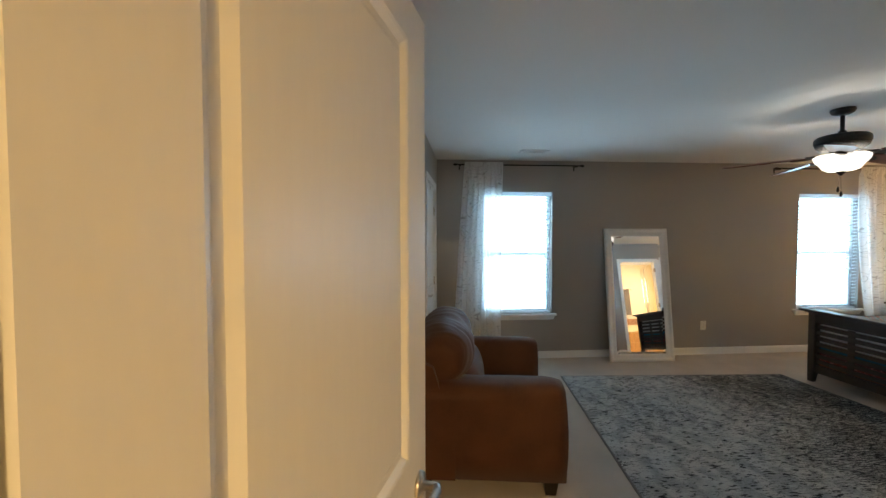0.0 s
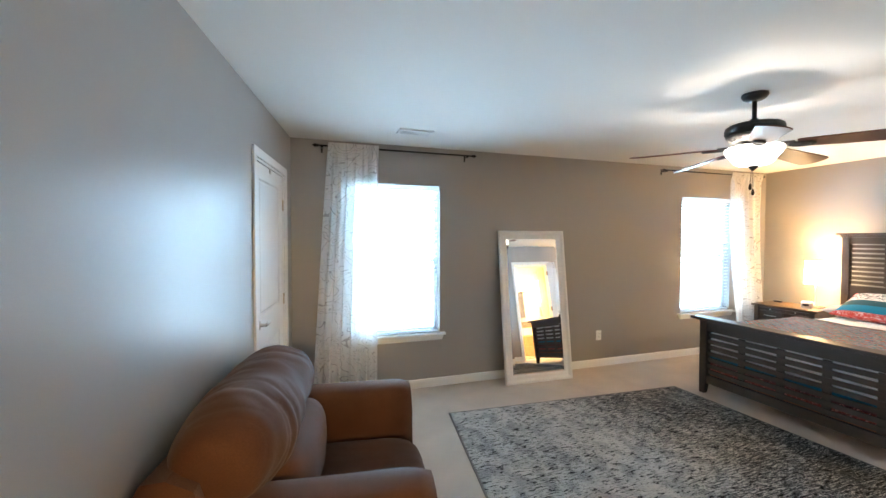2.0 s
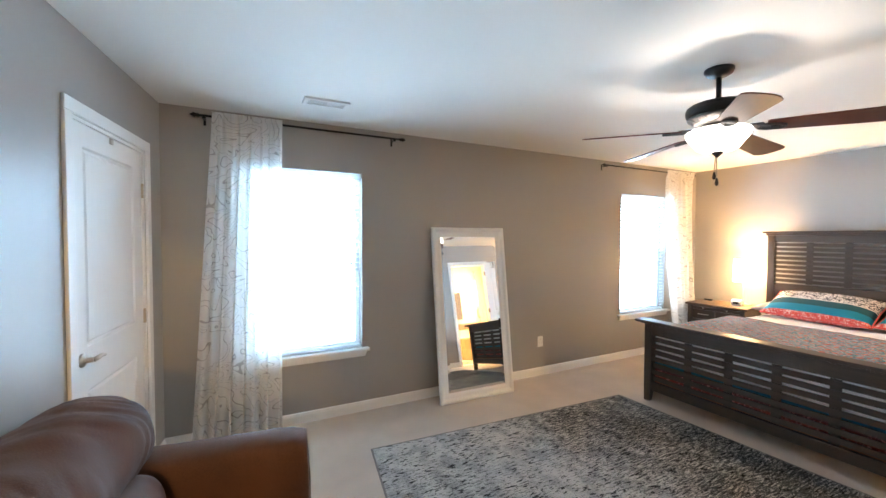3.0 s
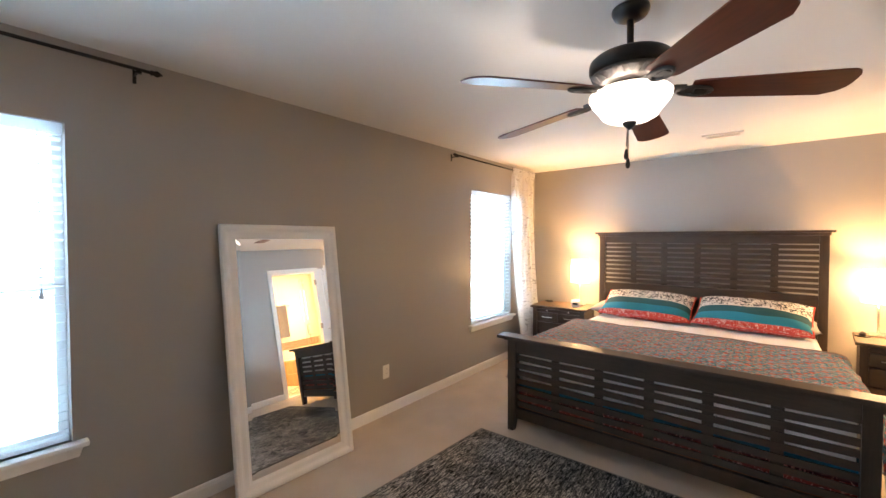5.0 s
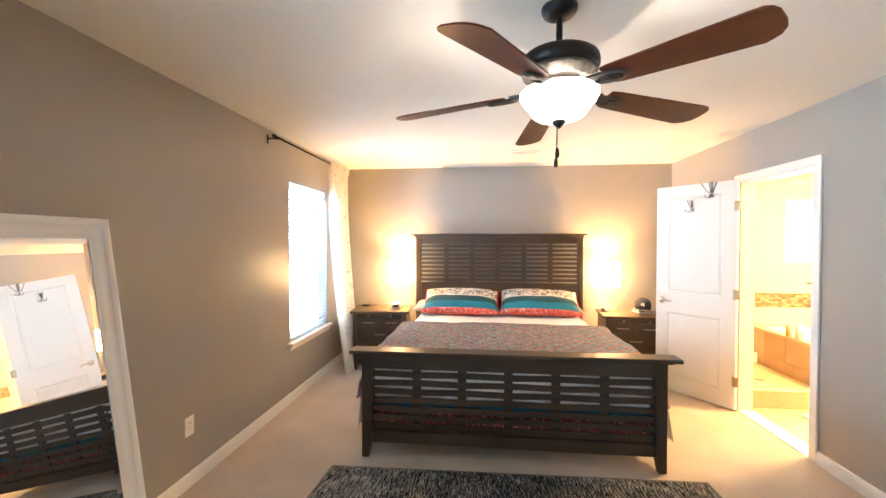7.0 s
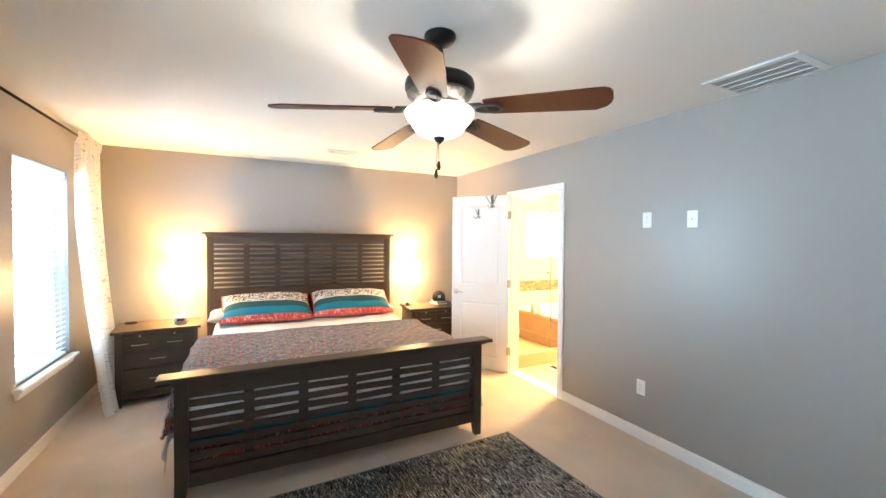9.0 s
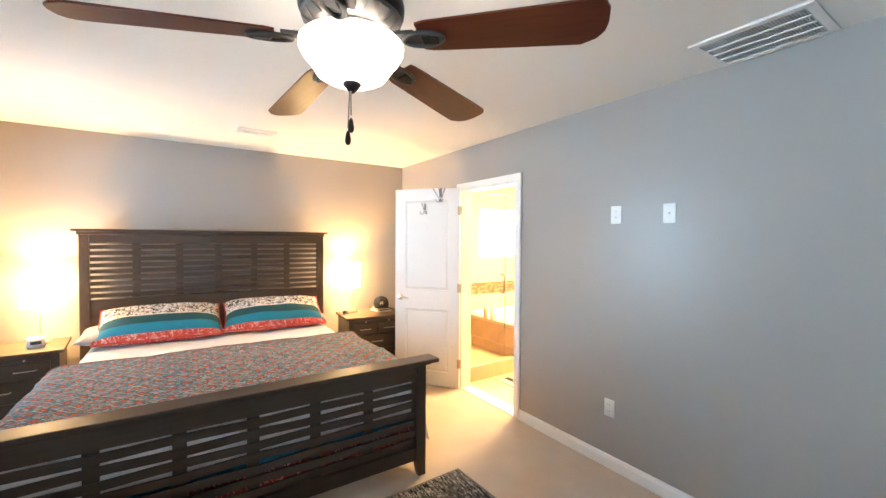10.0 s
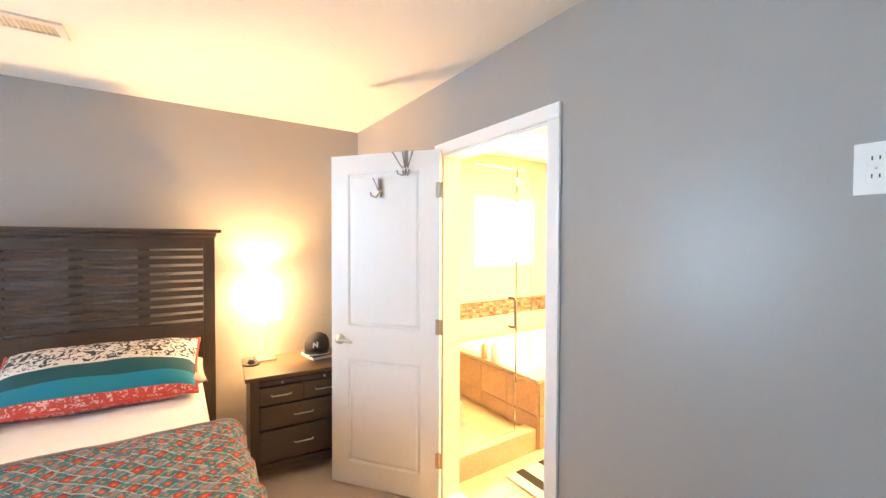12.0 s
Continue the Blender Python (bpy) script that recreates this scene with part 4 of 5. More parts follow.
# ---- bed ----
def tapered_post(x, y, w, d_, h, flare):
    bm = bmesh.new()
    zs = [(0.0, 0.72), (0.10, 0.92), (0.18, 1.0), (h, 1.0)]
    rings = []
    for z, k in zs:
        rings.append([bm.verts.new((x + sx * d_ / 2 * k, y + sy * w / 2 * k + flare * (1 - k) * 0.05, z)) for sx, sy in ((-1, -1), (1, -1), (1, 1), (-1, 1))])
    for a, c in zip(rings, rings[1:]):
        for i in range(4):
            bm.faces.new((a[i], a[(i + 1) % 4], c[(i + 1) % 4], c[i]))
    bm.faces.new(rings[0][::-1])
    bm.faces.new(rings[-1])
    return bm


BX0, BX1, BY0, BY1 = 4.04, 6.22, 1.645, 3.630
BW = BY1 - BY0
bed = thing("bed_frame", pose(0, 0, 0), "dark-stained wooden bed with woven-slat headboard and footboard", "bed")


def slatted(x, y0, y1, z_lo, z_hi, count, strips, slat_h, parent, depth):
    """Horizontal slats woven past upright strips between two posts."""
    pitch = (z_hi - z_lo - slat_h) / (count - 1)
    step = (y1 - y0) / (strips + 1)
    for k in range(count):
        bm = bmesh.new()
        z = z_lo + k * pitch
        n = 12 * (strips + 1)
        front, back = [], []
        for i in range(n + 1):
            y = y0 + (y1 - y0) * i / n
            wv = 0.006 * math.sin(math.pi * (y - y0) / step + (math.pi if k % 2 else 0) + math.pi / 2)
            front.append([bm.verts.new((x - depth / 2 + wv, y, z)), bm.verts.new((x - depth / 2 + wv, y, z + slat_h))])
            back.append([bm.verts.new((x + depth / 2 + wv, y, z)), bm.verts.new((x + depth / 2 + wv, y, z + slat_h))])
        for i in range(n):
            bm.faces.new((front[i][0], front[i + 1][0], front[i + 1][1], front[i][1]))
            bm.faces.new((back[i][0], back[i + 1][0], back[i + 1][1], back[i][1]))
            bm.faces.new((front[i][1], front[i + 1][1], back[i + 1][1], back[i][1]))
            bm.faces.new((front[i][0], front[i + 1][0], back[i + 1][0], back[i][0]))
        part("slat", bm, dark_wood, parent)
    for k in range(strips):
        y = y0 + step * (k + 1)
        part("strip", boxed(x + 0.004, x + 0.017, y - 0.029, y + 0.029, z_lo - 0.01, z_hi + 0.01, bevel=0.002), dark_wood_upright, parent)


foot = part("footboard", boxed(BX0 - 0.022, BX0 + 0.022, BY0 + 0.035, BY1 - 0.035, 0.622, 0.725, bevel=0.003), dark_wood, bed)
part("cap", boxed(BX0 - 0.065, BX0 + 0.065, BY0 - 0.095, BY1 + 0.095, 0.729, 0.755, bevel=0.006), dark_wood, foot)
part("moulding", boxed(BX0 - 0.042, BX0 + 0.042, BY0 - 0.045, BY1 + 0.045, 0.717, 0.729, bevel=0.004), dark_wood, foot)
for y, s in ((BY0 + 0.02, -1), (BY1 - 0.02, 1)):
    part("post", tapered_post(BX0, y, 0.068, 0.062, 0.718, s), dark_wood_upright, foot)
part("bottom_rail", boxed(BX0 - 0.018, BX0 + 0.018, BY0 + 0.05, BY1 - 0.05, 0.105, 0.185, bevel=0.003), dark_wood, foot)
slatted(BX0, BY0 + 0.05, BY1 - 0.05, 0.200, 0.602, 7, 5, 0.040, foot, 0.010)
HX = 6.235
head = part("headboard", boxed(HX - 0.020, HX + 0.020, BY0 + 0.03, BY1 - 0.03, 1.47, 1.545, bevel=0.003), dark_wood, bed)
part("cap", boxed(HX - 0.070, HX + 0.060, BY0 - 0.050, BY1 + 0.055, 1.572, 1.594, bevel=0.006), dark_wood, head)
part("moulding", boxed(HX - 0.045, HX + 0.045, BY0 - 0.022, BY1 + 0.027, 1.545, 1.572, bevel=0.005), dark_wood, head)
for y, s in ((BY0 + 0.02, -1), (BY1 - 0.02, 1)):
    part("post", tapered_post(HX, y, 0.066, 0.060, 1.545, s), dark_wood_upright, head)
part("panel", boxed(HX - 0.016, HX + 0.016, BY0 + 0.05, BY1 - 0.05, 0.30, 0.995, bevel=0.003), dark_wood, head)
slatted(HX, BY0 + 0.05, BY1 - 0.05, 1.012, 1.458, 9, 5, 0.034, head, 0.010)
for y in (BY0 + 0.03, BY1 - 0.055):
    part("side_rail", boxed(BX0 + 0.03, HX - 0.03, y, y + 0.025, 0.16, 0.34, bevel=0.003), dark_wood, bed)
for k in range(3):
    part("support", boxed(BX0 + 0.4 + 0.7 * k, BX0 + 0.46 + 0.7 * k, BY0 + 0.055, BY1 - 0.055, 0.17, 0.20), dark_wood, bed)


def soft_slab(bm, x0, x1, y0, y1, z0, z1, r, wave=0.0, seed=0, nx=26, ny=26):
    """A cushion-like slab: rounded rim, slightly uneven top."""
    rnd = random.Random(seed)
    off = Vector((rnd.uniform(0, 9), rnd.uniform(0, 9), 0))

    def edge(u):
        return min(1.0, max(0.0, u))

    top, bot = [], []
    for i in range(nx + 1):
        a, c = [], []
        for j in range(ny + 1):
            x, y = x0 + (x1 - x0) * i / nx, y0 + (y1 - y0) * j / ny
            q = min(x - x0, x1 - x, y - y0, y1 - y)
            k = edge(q / r)
            drop = r * (1 - math.sqrt(max(0.0, 1 - (1 - k) ** 2)))
            w = wave * (noise.noise(Vector((x * 3.2, y * 3.2, 0)) + off) + 0.45 * noise.noise(Vector((x * 17 + 3 * y, y * 3.0, 0)) + off)) * k
            a.append(bm.verts.new((x, y, z1 - drop + w)))
            c.append(bm.verts.new((x, y, z0)))
        top.append(a)
        bot.append(c)
    for i in range(nx):
        for j in range(ny):
            bm.faces.new((top[i][j], top[i + 1][j], top[i + 1][j + 1], top[i][j + 1]))
            bm.faces.new((bot[i][j], bot[i][j + 1], bot[i + 1][j + 1], bot[i + 1][j]))
    for i in range(nx):
        bm.faces.new((top[i][0], bot[i][0], bot[i + 1][0], top[i + 1][0]))
        bm.faces.new((top[i][ny], top[i + 1][ny], bot[i + 1][ny], bot[i][ny]))
    for j in range(ny):
        bm.faces.new((top[0][j], top[0][j + 1], bot[0][j + 1], bot[0][j]))
        bm.faces.new((top[nx][j], bot[nx][j], bot[nx][j + 1], top[nx][j + 1]))


bm = bmesh.new()
soft_slab(bm, BX0 + 0.018, HX - 0.035, BY0 + 0.065, BY1 - 0.065, 0.396, 0.655, 0.05, 0.012, 1, 90, 60)
mt_bed = thing("mattress", pose(0, 0, 0), "thick mattress under a cream fitted sheet", "mattress")
part("fitted_sheet", bm, sheet_cloth, mt_bed, smooth=True)
part("box_spring", rounded_block(BX0 + 0.042, HX - 0.037, BY0 + 0.067, BY1 - 0.067, 0.204, 0.392, 0.012), sheet_cloth, mt_bed)


def quilt():
    """Quilt lying over the mattress and hanging down both sides."""
    bm = bmesh.new()
    x0, x1 = BX0 + 0.072, 5.33
    path = []
    top, rim = 0.672, 0.055
    ya, yb = BY0 + 0.045, BY1 - 0.045
    low = 0.37
    for z in [low + (top - rim - low) * i / 12 for i in range(13)]:
        path.append((ya - 0.075 - 0.045 * (1 - (z - low) / (top - low)), z, 1))
    for i in range(1, 7):
        a = math.pi / 2 * i / 7
        path.append((ya - 0.075 + rim * (1 - math.cos(a)) * 1.75, top - rim + rim * math.sin(a), 0.5))
    ny = 44
    for i in range(ny + 1):
        path.append((ya + 0.03 + (yb - ya - 0.06) * i / ny, top, 0))
    path += [(ya + yb - y, z, k) for y, z, k in reversed(path[:19])]
    nx = 44
    g = []
    for i in range(nx + 1):
        x = x0 + (x1 - x0) * i / nx
        col = []
        for y, z, k in path:
            s = 1 if y > (ya + yb) / 2 else -1
            w = 0.010 * noise.noise(Vector((x * 4, y * 4, 2.0))) + 0.004 * noise.noise(Vector((x * 14, y * 14, 5.0)))
            fold = k * (0.024 * math.sin(x * 17 + 1.3 * s) + 0.012 * math.sin(x * 41 + s)) * (1.0 if z < 0.5 else 0.4)
            ragged = k * (0.03 * noise.noise(Vector((x * 3.1, s * 2.0, 0))) if z < low + 0.06 else 0.0)
            if k == 1:
                turn_in = 0.80 + 0.20 * min(1.0, i / 6) ** 0.7
                edge_y = ya if s < 0 else yb
                y = edge_y + (y - edge_y) * turn_in
            skew = 0.02 * (max(BY0, min(BY1, y)) - 2.65) * (i / nx) ** 2
            col.append(bm.verts.new((x + skew + 0.02 * noise.noise(Vector((y * 2, z * 3, 7))) * (i == nx), y + s * (fold + 0.01), z + (w + 0.006 if k < 1 else 0) + ragged)))
        g.append(col)
    for i in range(nx):
        for j in range(len(path) - 1):
            bm.faces.new((g[i][j], g[i + 1][j], g[i + 1][j + 1], g[i][j + 1]))
    edges = [[v.co.copy() for v in g[-1]], [c[0].co.copy() for c in g], [c[-1].co.copy() for c in g]]
    bmesh.ops.solidify(bm, geom=list(bm.faces), thickness=0.012)
    q = thing("quilt", pose(0, 0, 0), "quilt printed in teal, coral and plum over the bed", "quilt")
    part("cover", bm, quilt_mat, q, smooth=True)
    for edge in edges:
        bm = bmesh.new()
        tube(bm, edge, 0.008, 8)
        part("binding", bm, binding_mat, q, "narrow cream edging", True)
    return q


quilt()


def blanket_drop(s):
    """Pale blanket hanging below the quilt at one side; s: +1 north, -1 south."""
    bm = bmesh.new()
    nx, nz = 60, 10
    edge = BY1 if s > 0 else BY0
    g = []
    for i in range(nx + 1):
        x = BX0 + 0.075 + 1.25 * i / nx
        low = 0.17 + 0.05 * noise.noise(Vector((x * 2.3, s * 3.0, 1.0))) + 0.10 * (i / nx)
        col = []
        for j in range(nz + 1):
            v = j / nz
            z = 0.50 + (low - 0.50) * v
            y = edge + s * (0.045 + 0.052 * v + 0.018 * v * math.sin(x * 19 + s) + 0.008 * v * math.sin(x * 47))
            col.append(bm.verts.new((x, y, z)))
        g.append(col)
    for i in range(nx):
        for j in range(nz):
            bm.faces.new((g[i][j], g[i + 1][j], g[i + 1][j + 1], g[i][j + 1]))
    bmesh.ops.solidify(bm, geom=list(bm.faces), thickness=0.006)
    solid("blanket", bm, blanket_cloth, label="pale grey blanket edge hanging beneath the quilt", category="blanket", smooth=True, group="blanket edges")


for side in (1, -1):
    blanket_drop(side)
bm = bmesh.new()
nx = 60
rows_ = []
for i in range(nx + 1):
    y = BY0 + 0.050 + (BW - 0.10) * i / nx
    rows_.append([bm.verts.new((0.012 * math.sin(y * 9) * (1 - z) + dx, y, z + 0.015 * math.sin(y * 4.1 + 1))) for z, dx in ((0.13, 0.0), (0.22, -0.004), (0.33, 0.004), (0.43, 0.0))])
for a, c in zip(rows_, rows_[1:]):
    for k in range(3):
        bm.faces.new((a[k], a[k + 1], c[k + 1], c[k]))
bmesh.ops.solidify(bm, geom=list(bm.faces), thickness=0.010)
solid("folded_bedspread", bm, fold_mat, pose(BX0 + 0.025, 0, 0), "red and teal banded bedspread edge tucked behind the footboard", "bedspread", smooth=True)


def pillow_mesh(w, h, t, corner=0.16, seed=0, droop=0.0):
    """A stuffed pillow lying in local x (width) and y (height), t thick."""
    bm = bmesh.new()
    nx, ny = 28, 18
    sheets = []
    for s in (1, -1):
        g = []
        for i in range(nx + 1):
            col = []
            for j in range(ny + 1):
                u, v = 2 * i / nx - 1, 2 * j / ny - 1
                puff = max(0.0, (1 - abs(u) ** 3.2) * (1 - abs(v) ** 3.0)) ** 0.55
                pull = 1 - 0.045 * (1 - abs(u) ** 2) * abs(v) ** 2
                pull_x = 1 - 0.035 * (1 - abs(v) ** 2) * abs(u) ** 2
                z = s * t / 2 * puff + 0.012 * noise.noise(Vector((u * 2.2 + seed, v * 2.2, s * 1.0))) * puff
                col.append((u * w / 2 * pull_x, h / 2 + v * h / 2 * pull, z))
            g.append(col)
        sheets.append(g)
    va = [[bm.verts.new(p) for p in col] for col in sheets[0]]
    vb = [[bm.verts.new(p) if 0 < i < nx and 0 < j < ny else va[i][j] for j, p in enumerate(col)] for i, col in enumerate(sheets[1])]
    for i in range(nx):
        for j in range(ny):
            bm.faces.new((va[i][j], va[i + 1][j], va[i + 1][j + 1], va[i][j + 1]))
            q = (vb[i][j], vb[i][j + 1], vb[i + 1][j + 1], vb[i + 1][j])
            if len(set(q)) == 4 and not all(a in (va[i][j], va[i + 1][j], va[i + 1][j + 1], va[i][j + 1]) for a in q):
                bm.faces.new(q)
    return bm


def sham(w, h, seed, m):
    p = thing("pillow_sham", m, "banded sham in coral, teal and cream on the bed", "pillow", "pillow shams")
    part("cover", pillow_mesh(w, h, 0.20, seed=seed), sham_mat, p, smooth=True)
    rim = []
    for k in range(4):
        for i in range(24):
            q = 2 * i / 24 - 1
            u, v = ((q, -1), (1, q), (-q, 1), (-1, -q))[k]
            rim.append((u * w / 2 * (1 - 0.035 * (1 - v * v) * u * u), h / 2 + v * h / 2 * (1 - 0.045 * (1 - u * u) * v * v), 0.002 * math.sin(9 * q + k)))
    bm = bmesh.new()
    tube(bm, rim + rim[:1], 0.007, 8)
    part("piping", bm, coral_piping, p, "coral piping round the edge", True)


for y, w, seed, turn, tip in ((3.07, 0.87, 1, 2.5, -2.2), (2.19, 0.88, 5, -2.0, -1.6)):
    sham(w, 0.50, seed, pose(5.755, y, 0.700, 0, 0, -90 + turn) @ pose(0, 0, 0, 23) @ pose(0, 0, 0, 0, 0, tip))
for y, seed in ((3.24, 11), (2.08, 14)):
    solid("sleeping_pillow", pillow_mesh(0.76, 0.46, 0.14, seed=seed), beige_pillow, pose(5.79, y, 0.725, 0, 0, -90) @ pose(0, 0, 0, 3), "taupe pillow lying flat beneath a sham", "pillow", smooth=True, group="sleeping pillows")


# ---- nightstands and what stands on them ----
def nightstand():
    """Front faces -x; local origin at the middle of the floor plan."""
    n = thing("nightstand", pose(0, 0, 0), "dark brown wooden nightstand with four drawers", "nightstand", "nightstands by the bed")
    w, dp, h = 0.62, 0.44, 0.69
    part("top", boxed(-dp / 2 - 0.03, dp / 2 + 0.02, -w / 2 - 0.03, w / 2 + 0.03, h - 0.026, h, bevel=0.005), stand_wood, n)
    for y in (-w / 2, w / 2 - 0.02):
        part("side_panel", boxed(-dp / 2 + 0.03, dp / 2 - 0.02, y, y + 0.02, 0.12, h - 0.026), dark_wood, n)
    part("back_panel", boxed(dp / 2 - 0.02, dp / 2 - 0.005, -w / 2 + 0.02, w / 2 - 0.02, 0.12, h - 0.026), dark_wood, n)
    part("carcass", boxed(-dp / 2 + 0.02, dp / 2 - 0.03, -w / 2 + 0.021, w / 2 - 0.021, 0.13, h - 0.028), dark_wood, n)
    for y in (-w / 2 + 0.022, w / 2 - 0.022):
        for x in (-dp / 2 + 0.01, dp / 2 - 0.02):
            part("leg", tapered_post(x, y, 0.048, 0.048, h - 0.027, 0), dark_wood_upright, n)
    part("apron", boxed(-dp / 2, -dp / 2 + 0.018, -w / 2 + 0.045, w / 2 - 0.045, 0.065, 0.130, bevel=0.003), dark_wood, n)
    for y0, y1 in ((-0.235, -0.135), (-0.10, 0.10), (0.135, 0.235)):
        part("slot", boxed(-dp / 2 - 0.0015, -dp / 2 + 0.004, y0, y1, 0.094, 0.106), slot_dark, n)
    part("pull_out_shelf", boxed(-dp / 2 - 0.006, -dp / 2 + 0.02, -w / 2 + 0.05, w / 2 - 0.05, h - 0.066, h - 0.040, bevel=0.003), dark_wood, n)
    for y in (-0.13, 0.13):
        bm = bmesh.new()
        lathe(bm, [(0.005, 0), (0.005, 0.008), (0.008, 0.014), (0.003, 0.018)], pose(-dp / 2 - 0.006, y, h - 0.053, 0, -90), 12)
        part("knob", bm, nickel, n, smooth=True)
    fronts = ((-w / 2 + 0.05, -0.006, 0.505, 0.610), (0.006, w / 2 - 0.05, 0.505, 0.610), (-w / 2 + 0.05, w / 2 - 0.05, 0.350, 0.490), (-w / 2 + 0.05, w / 2 - 0.05, 0.145, 0.335))
    for y0, y1, z0, z1 in fronts:
        dr = part("drawer", boxed(-dp / 2 - 0.004, -dp / 2 + 0.022, y0, y1, z0, z1, bevel=0.004), dark_wood, n)
        m, zc = (y0 + y1) / 2, (z0 + z1) / 2
        bm = bmesh.new()
        tube(bm, [(-dp / 2 - 0.003, m - 0.058, zc), (-dp / 2 - 0.022, m - 0.056, zc), (-dp / 2 - 0.024, m - 0.04, zc), (-dp / 2 - 0.024, m + 0.04, zc), (-dp / 2 - 0.022, m + 0.056, zc), (-dp / 2 - 0.003, m + 0.058, zc)], 0.0045, 8)
        part("handle", bm, nickel, dr, "thin nickel bar pull", True)
    return n


ns = nightstand()
ns.matrix_world = pose(6.02, 1.150, 0, 0, 0, -5)
copy_thing(ns, pose(6.06, 4.03, 0, 0, 0, 5))


def table_lamp():
    l = thing("table_lamp", pose(0, 0, 0), "slim table lamp with a lit cream drum shade", "lamp", "bedside lamps")
    bm = bmesh.new()
    box(bm, -0.06, 0.06, -0.06, 0.06, 0.0, 0.016, bevel=0.006)
    part("base", bm, nickel, l)
    bm = bmesh.new()
    tube(bm, [(0, 0, 0.014), (0, 0, 0.36)], 0.006, 12)
    part("stem", bm, nickel, l, smooth=True)
    bm = bmesh.new()
    n = 40
    rings = [[bm.verts.new((r * math.cos(2 * math.pi * i / n), r * math.sin(2 * math.pi * i / n), z)) for i in range(n)] for r, z in ((0.108, 0.29), (0.098, 0.56), (0.0965, 0.56), (0.1065, 0.29))]
    for a, c in zip(rings, rings[1:] + rings[:1]):
        for i in range(n):
            bm.faces.new((a[i], a[(i + 1) % n], c[(i + 1) % n], c[i]))
    part("shade", bm, shade_mat, l, "cream drum shade glowing warm", True)
    bm = bmesh.new()
    tube(bm, [(-0.100, 0, 0.36), (0.100, 0, 0.36)], 0.002, 6)
    part("spider", bm, nickel, l)
    return l


tl = table_lamp()
tl.matrix_world = pose(6.17, 1.33, 0.69)
copy_thing(tl, pose(6.17, 3.87, 0.69))

# dark dish with a small dome, by the south lamp
t = thing("charging_puck", pose(6.10, 1.43, 0.69), "black round tray with a small dark dome on the nightstand", "tray")
bm = bmesh.new()
lathe(bm, [(0.050, 0), (0.055, 0.006), (0.054, 0.010), (0.046, 0.007)])
part("tray", bm, black_plastic, t, smooth=True)
bm = bmesh.new()
lathe(bm, [(0.022, 0.007), (0.022, 0.022), (0.016, 0.036), (0.006, 0.042)], steps=20)
part("dome", bm, book_blue, t, smooth=True)

# two books, cap on top
for i, (a, c, z, turn, mt) in enumerate(((0.105, 0.075, 0.69, 8, book_blue), (0.095, 0.070, 0.716, -6, book_blue))):
    b = thing("book", pose(6.06, 1.005, z, 0, 0, turn), "dark hardback book lying on the nightstand", "book", "stacked books")
    part("pages", boxed(-a + 0.004, a - 0.004, -c + 0.004, c - 0.002, 0.003, 0.022), paper, b)
    part("cover", boxed(-a, a, -c, c, 0.0, 0.003), mt, b)
    part("cover", boxed(-a, a, -c, c, 0.022, 0.025), mt, b)
cap = thing("baseball_cap", pose(6.06, 1.005, 0.7415, 0, 0, 160), "black baseball cap with a white stitched emblem on books", "cap")
bm = bmesh.new()
lathe(bm, [(0.092, 0.0), (0.095, 0.03), (0.090, 0.065), (0.072, 0.095), (0.040, 0.113), (0.008, 0.118)], Matrix.Diagonal((1.08, 0.92, 1, 1)), 28)
crown = part("crown", bm, black_cloth, cap, smooth=True)
bm = bmesh.new()
n = 18
va, vb = [], []
for i in range(n + 1):
    a = math.radians(-62 + 124 * i / n)
    va.append(bm.verts.new((0.098 * math.cos(a), 0.088 * math.sin(a), 0.008)))
    vb.append(bm.verts.new((0.165 * math.cos(a) ** 0.8 + 0.0, 0.092 * math.sin(a), 0.004 - 0.016 * abs(math.sin(a)) + 0.006)))
for i in range(n):
    bm.faces.new((va[i], va[i + 1], vb[i + 1], vb[i]))
bmesh.ops.solidify(bm, geom=list(bm.faces), thickness=0.004)
part("visor", bm, black_cloth, cap, smooth=True)
bm = bmesh.new()
for (y0, z0), (y1, z1) in (((-0.018, 0.035), (-0.014, 0.070)), ((-0.014, 0.070), (0.010, 0.036)), ((0.010, 0.036), (0.012, 0.072)), ((0.016, 0.055), (0.002, 0.074)), ((-0.022, 0.055), (0.014, 0.052))):
    tube(bm, [(0.1035 - 0.14 * (z0 - 0.03), y0, z0), (0.1035 - 0.14 * (z1 - 0.03), y1, z1)], 0.003, 6)
part("emblem", bm, white_thread, crown, "white stitched shape")
bm = bmesh.new()
lathe(bm, [(0.007, 0), (0.007, 0.004), (0.002, 0.007)], pose(0, 0, 0.117), 10)
part("button", bm, black_cloth, cap)

# alarm clock and black puck by the north lamp
c = thing("alarm_clock", pose(6.00, 3.855, 0.69, 0, 0, 12), "small silver alarm clock on the nightstand", "clock")
bm = bmesh.new()
lathe(bm, [(0.036, -0.050), (0.043, -0.045), (0.043, 0.045), (0.036, 0.050)], pose(0, 0, 0.043, 90), 24)
part("body", bm, silver_plastic, c, smooth=True)
part("foot", boxed(-0.035, 0.035, -0.036, 0.036, 0, 0.010, bevel=0.003), silver_plastic, c)
part("display", boxed(-0.0455, -0.041, -0.030, 0.030, 0.030, 0.056, bevel=0.001), black_plastic, c)
bm = bmesh.new()
lathe(bm, [(0.040, 0), (0.045, 0.006), (0.042, 0.018), (0.030, 0.022)], Matrix.Diagonal((0.8, 1.2, 1, 1)), 24)
solid("phone_dock", bm, black_plastic, pose(6.18, 4.28, 0.69), "flat black dock on the nightstand", "dock", smooth=True)


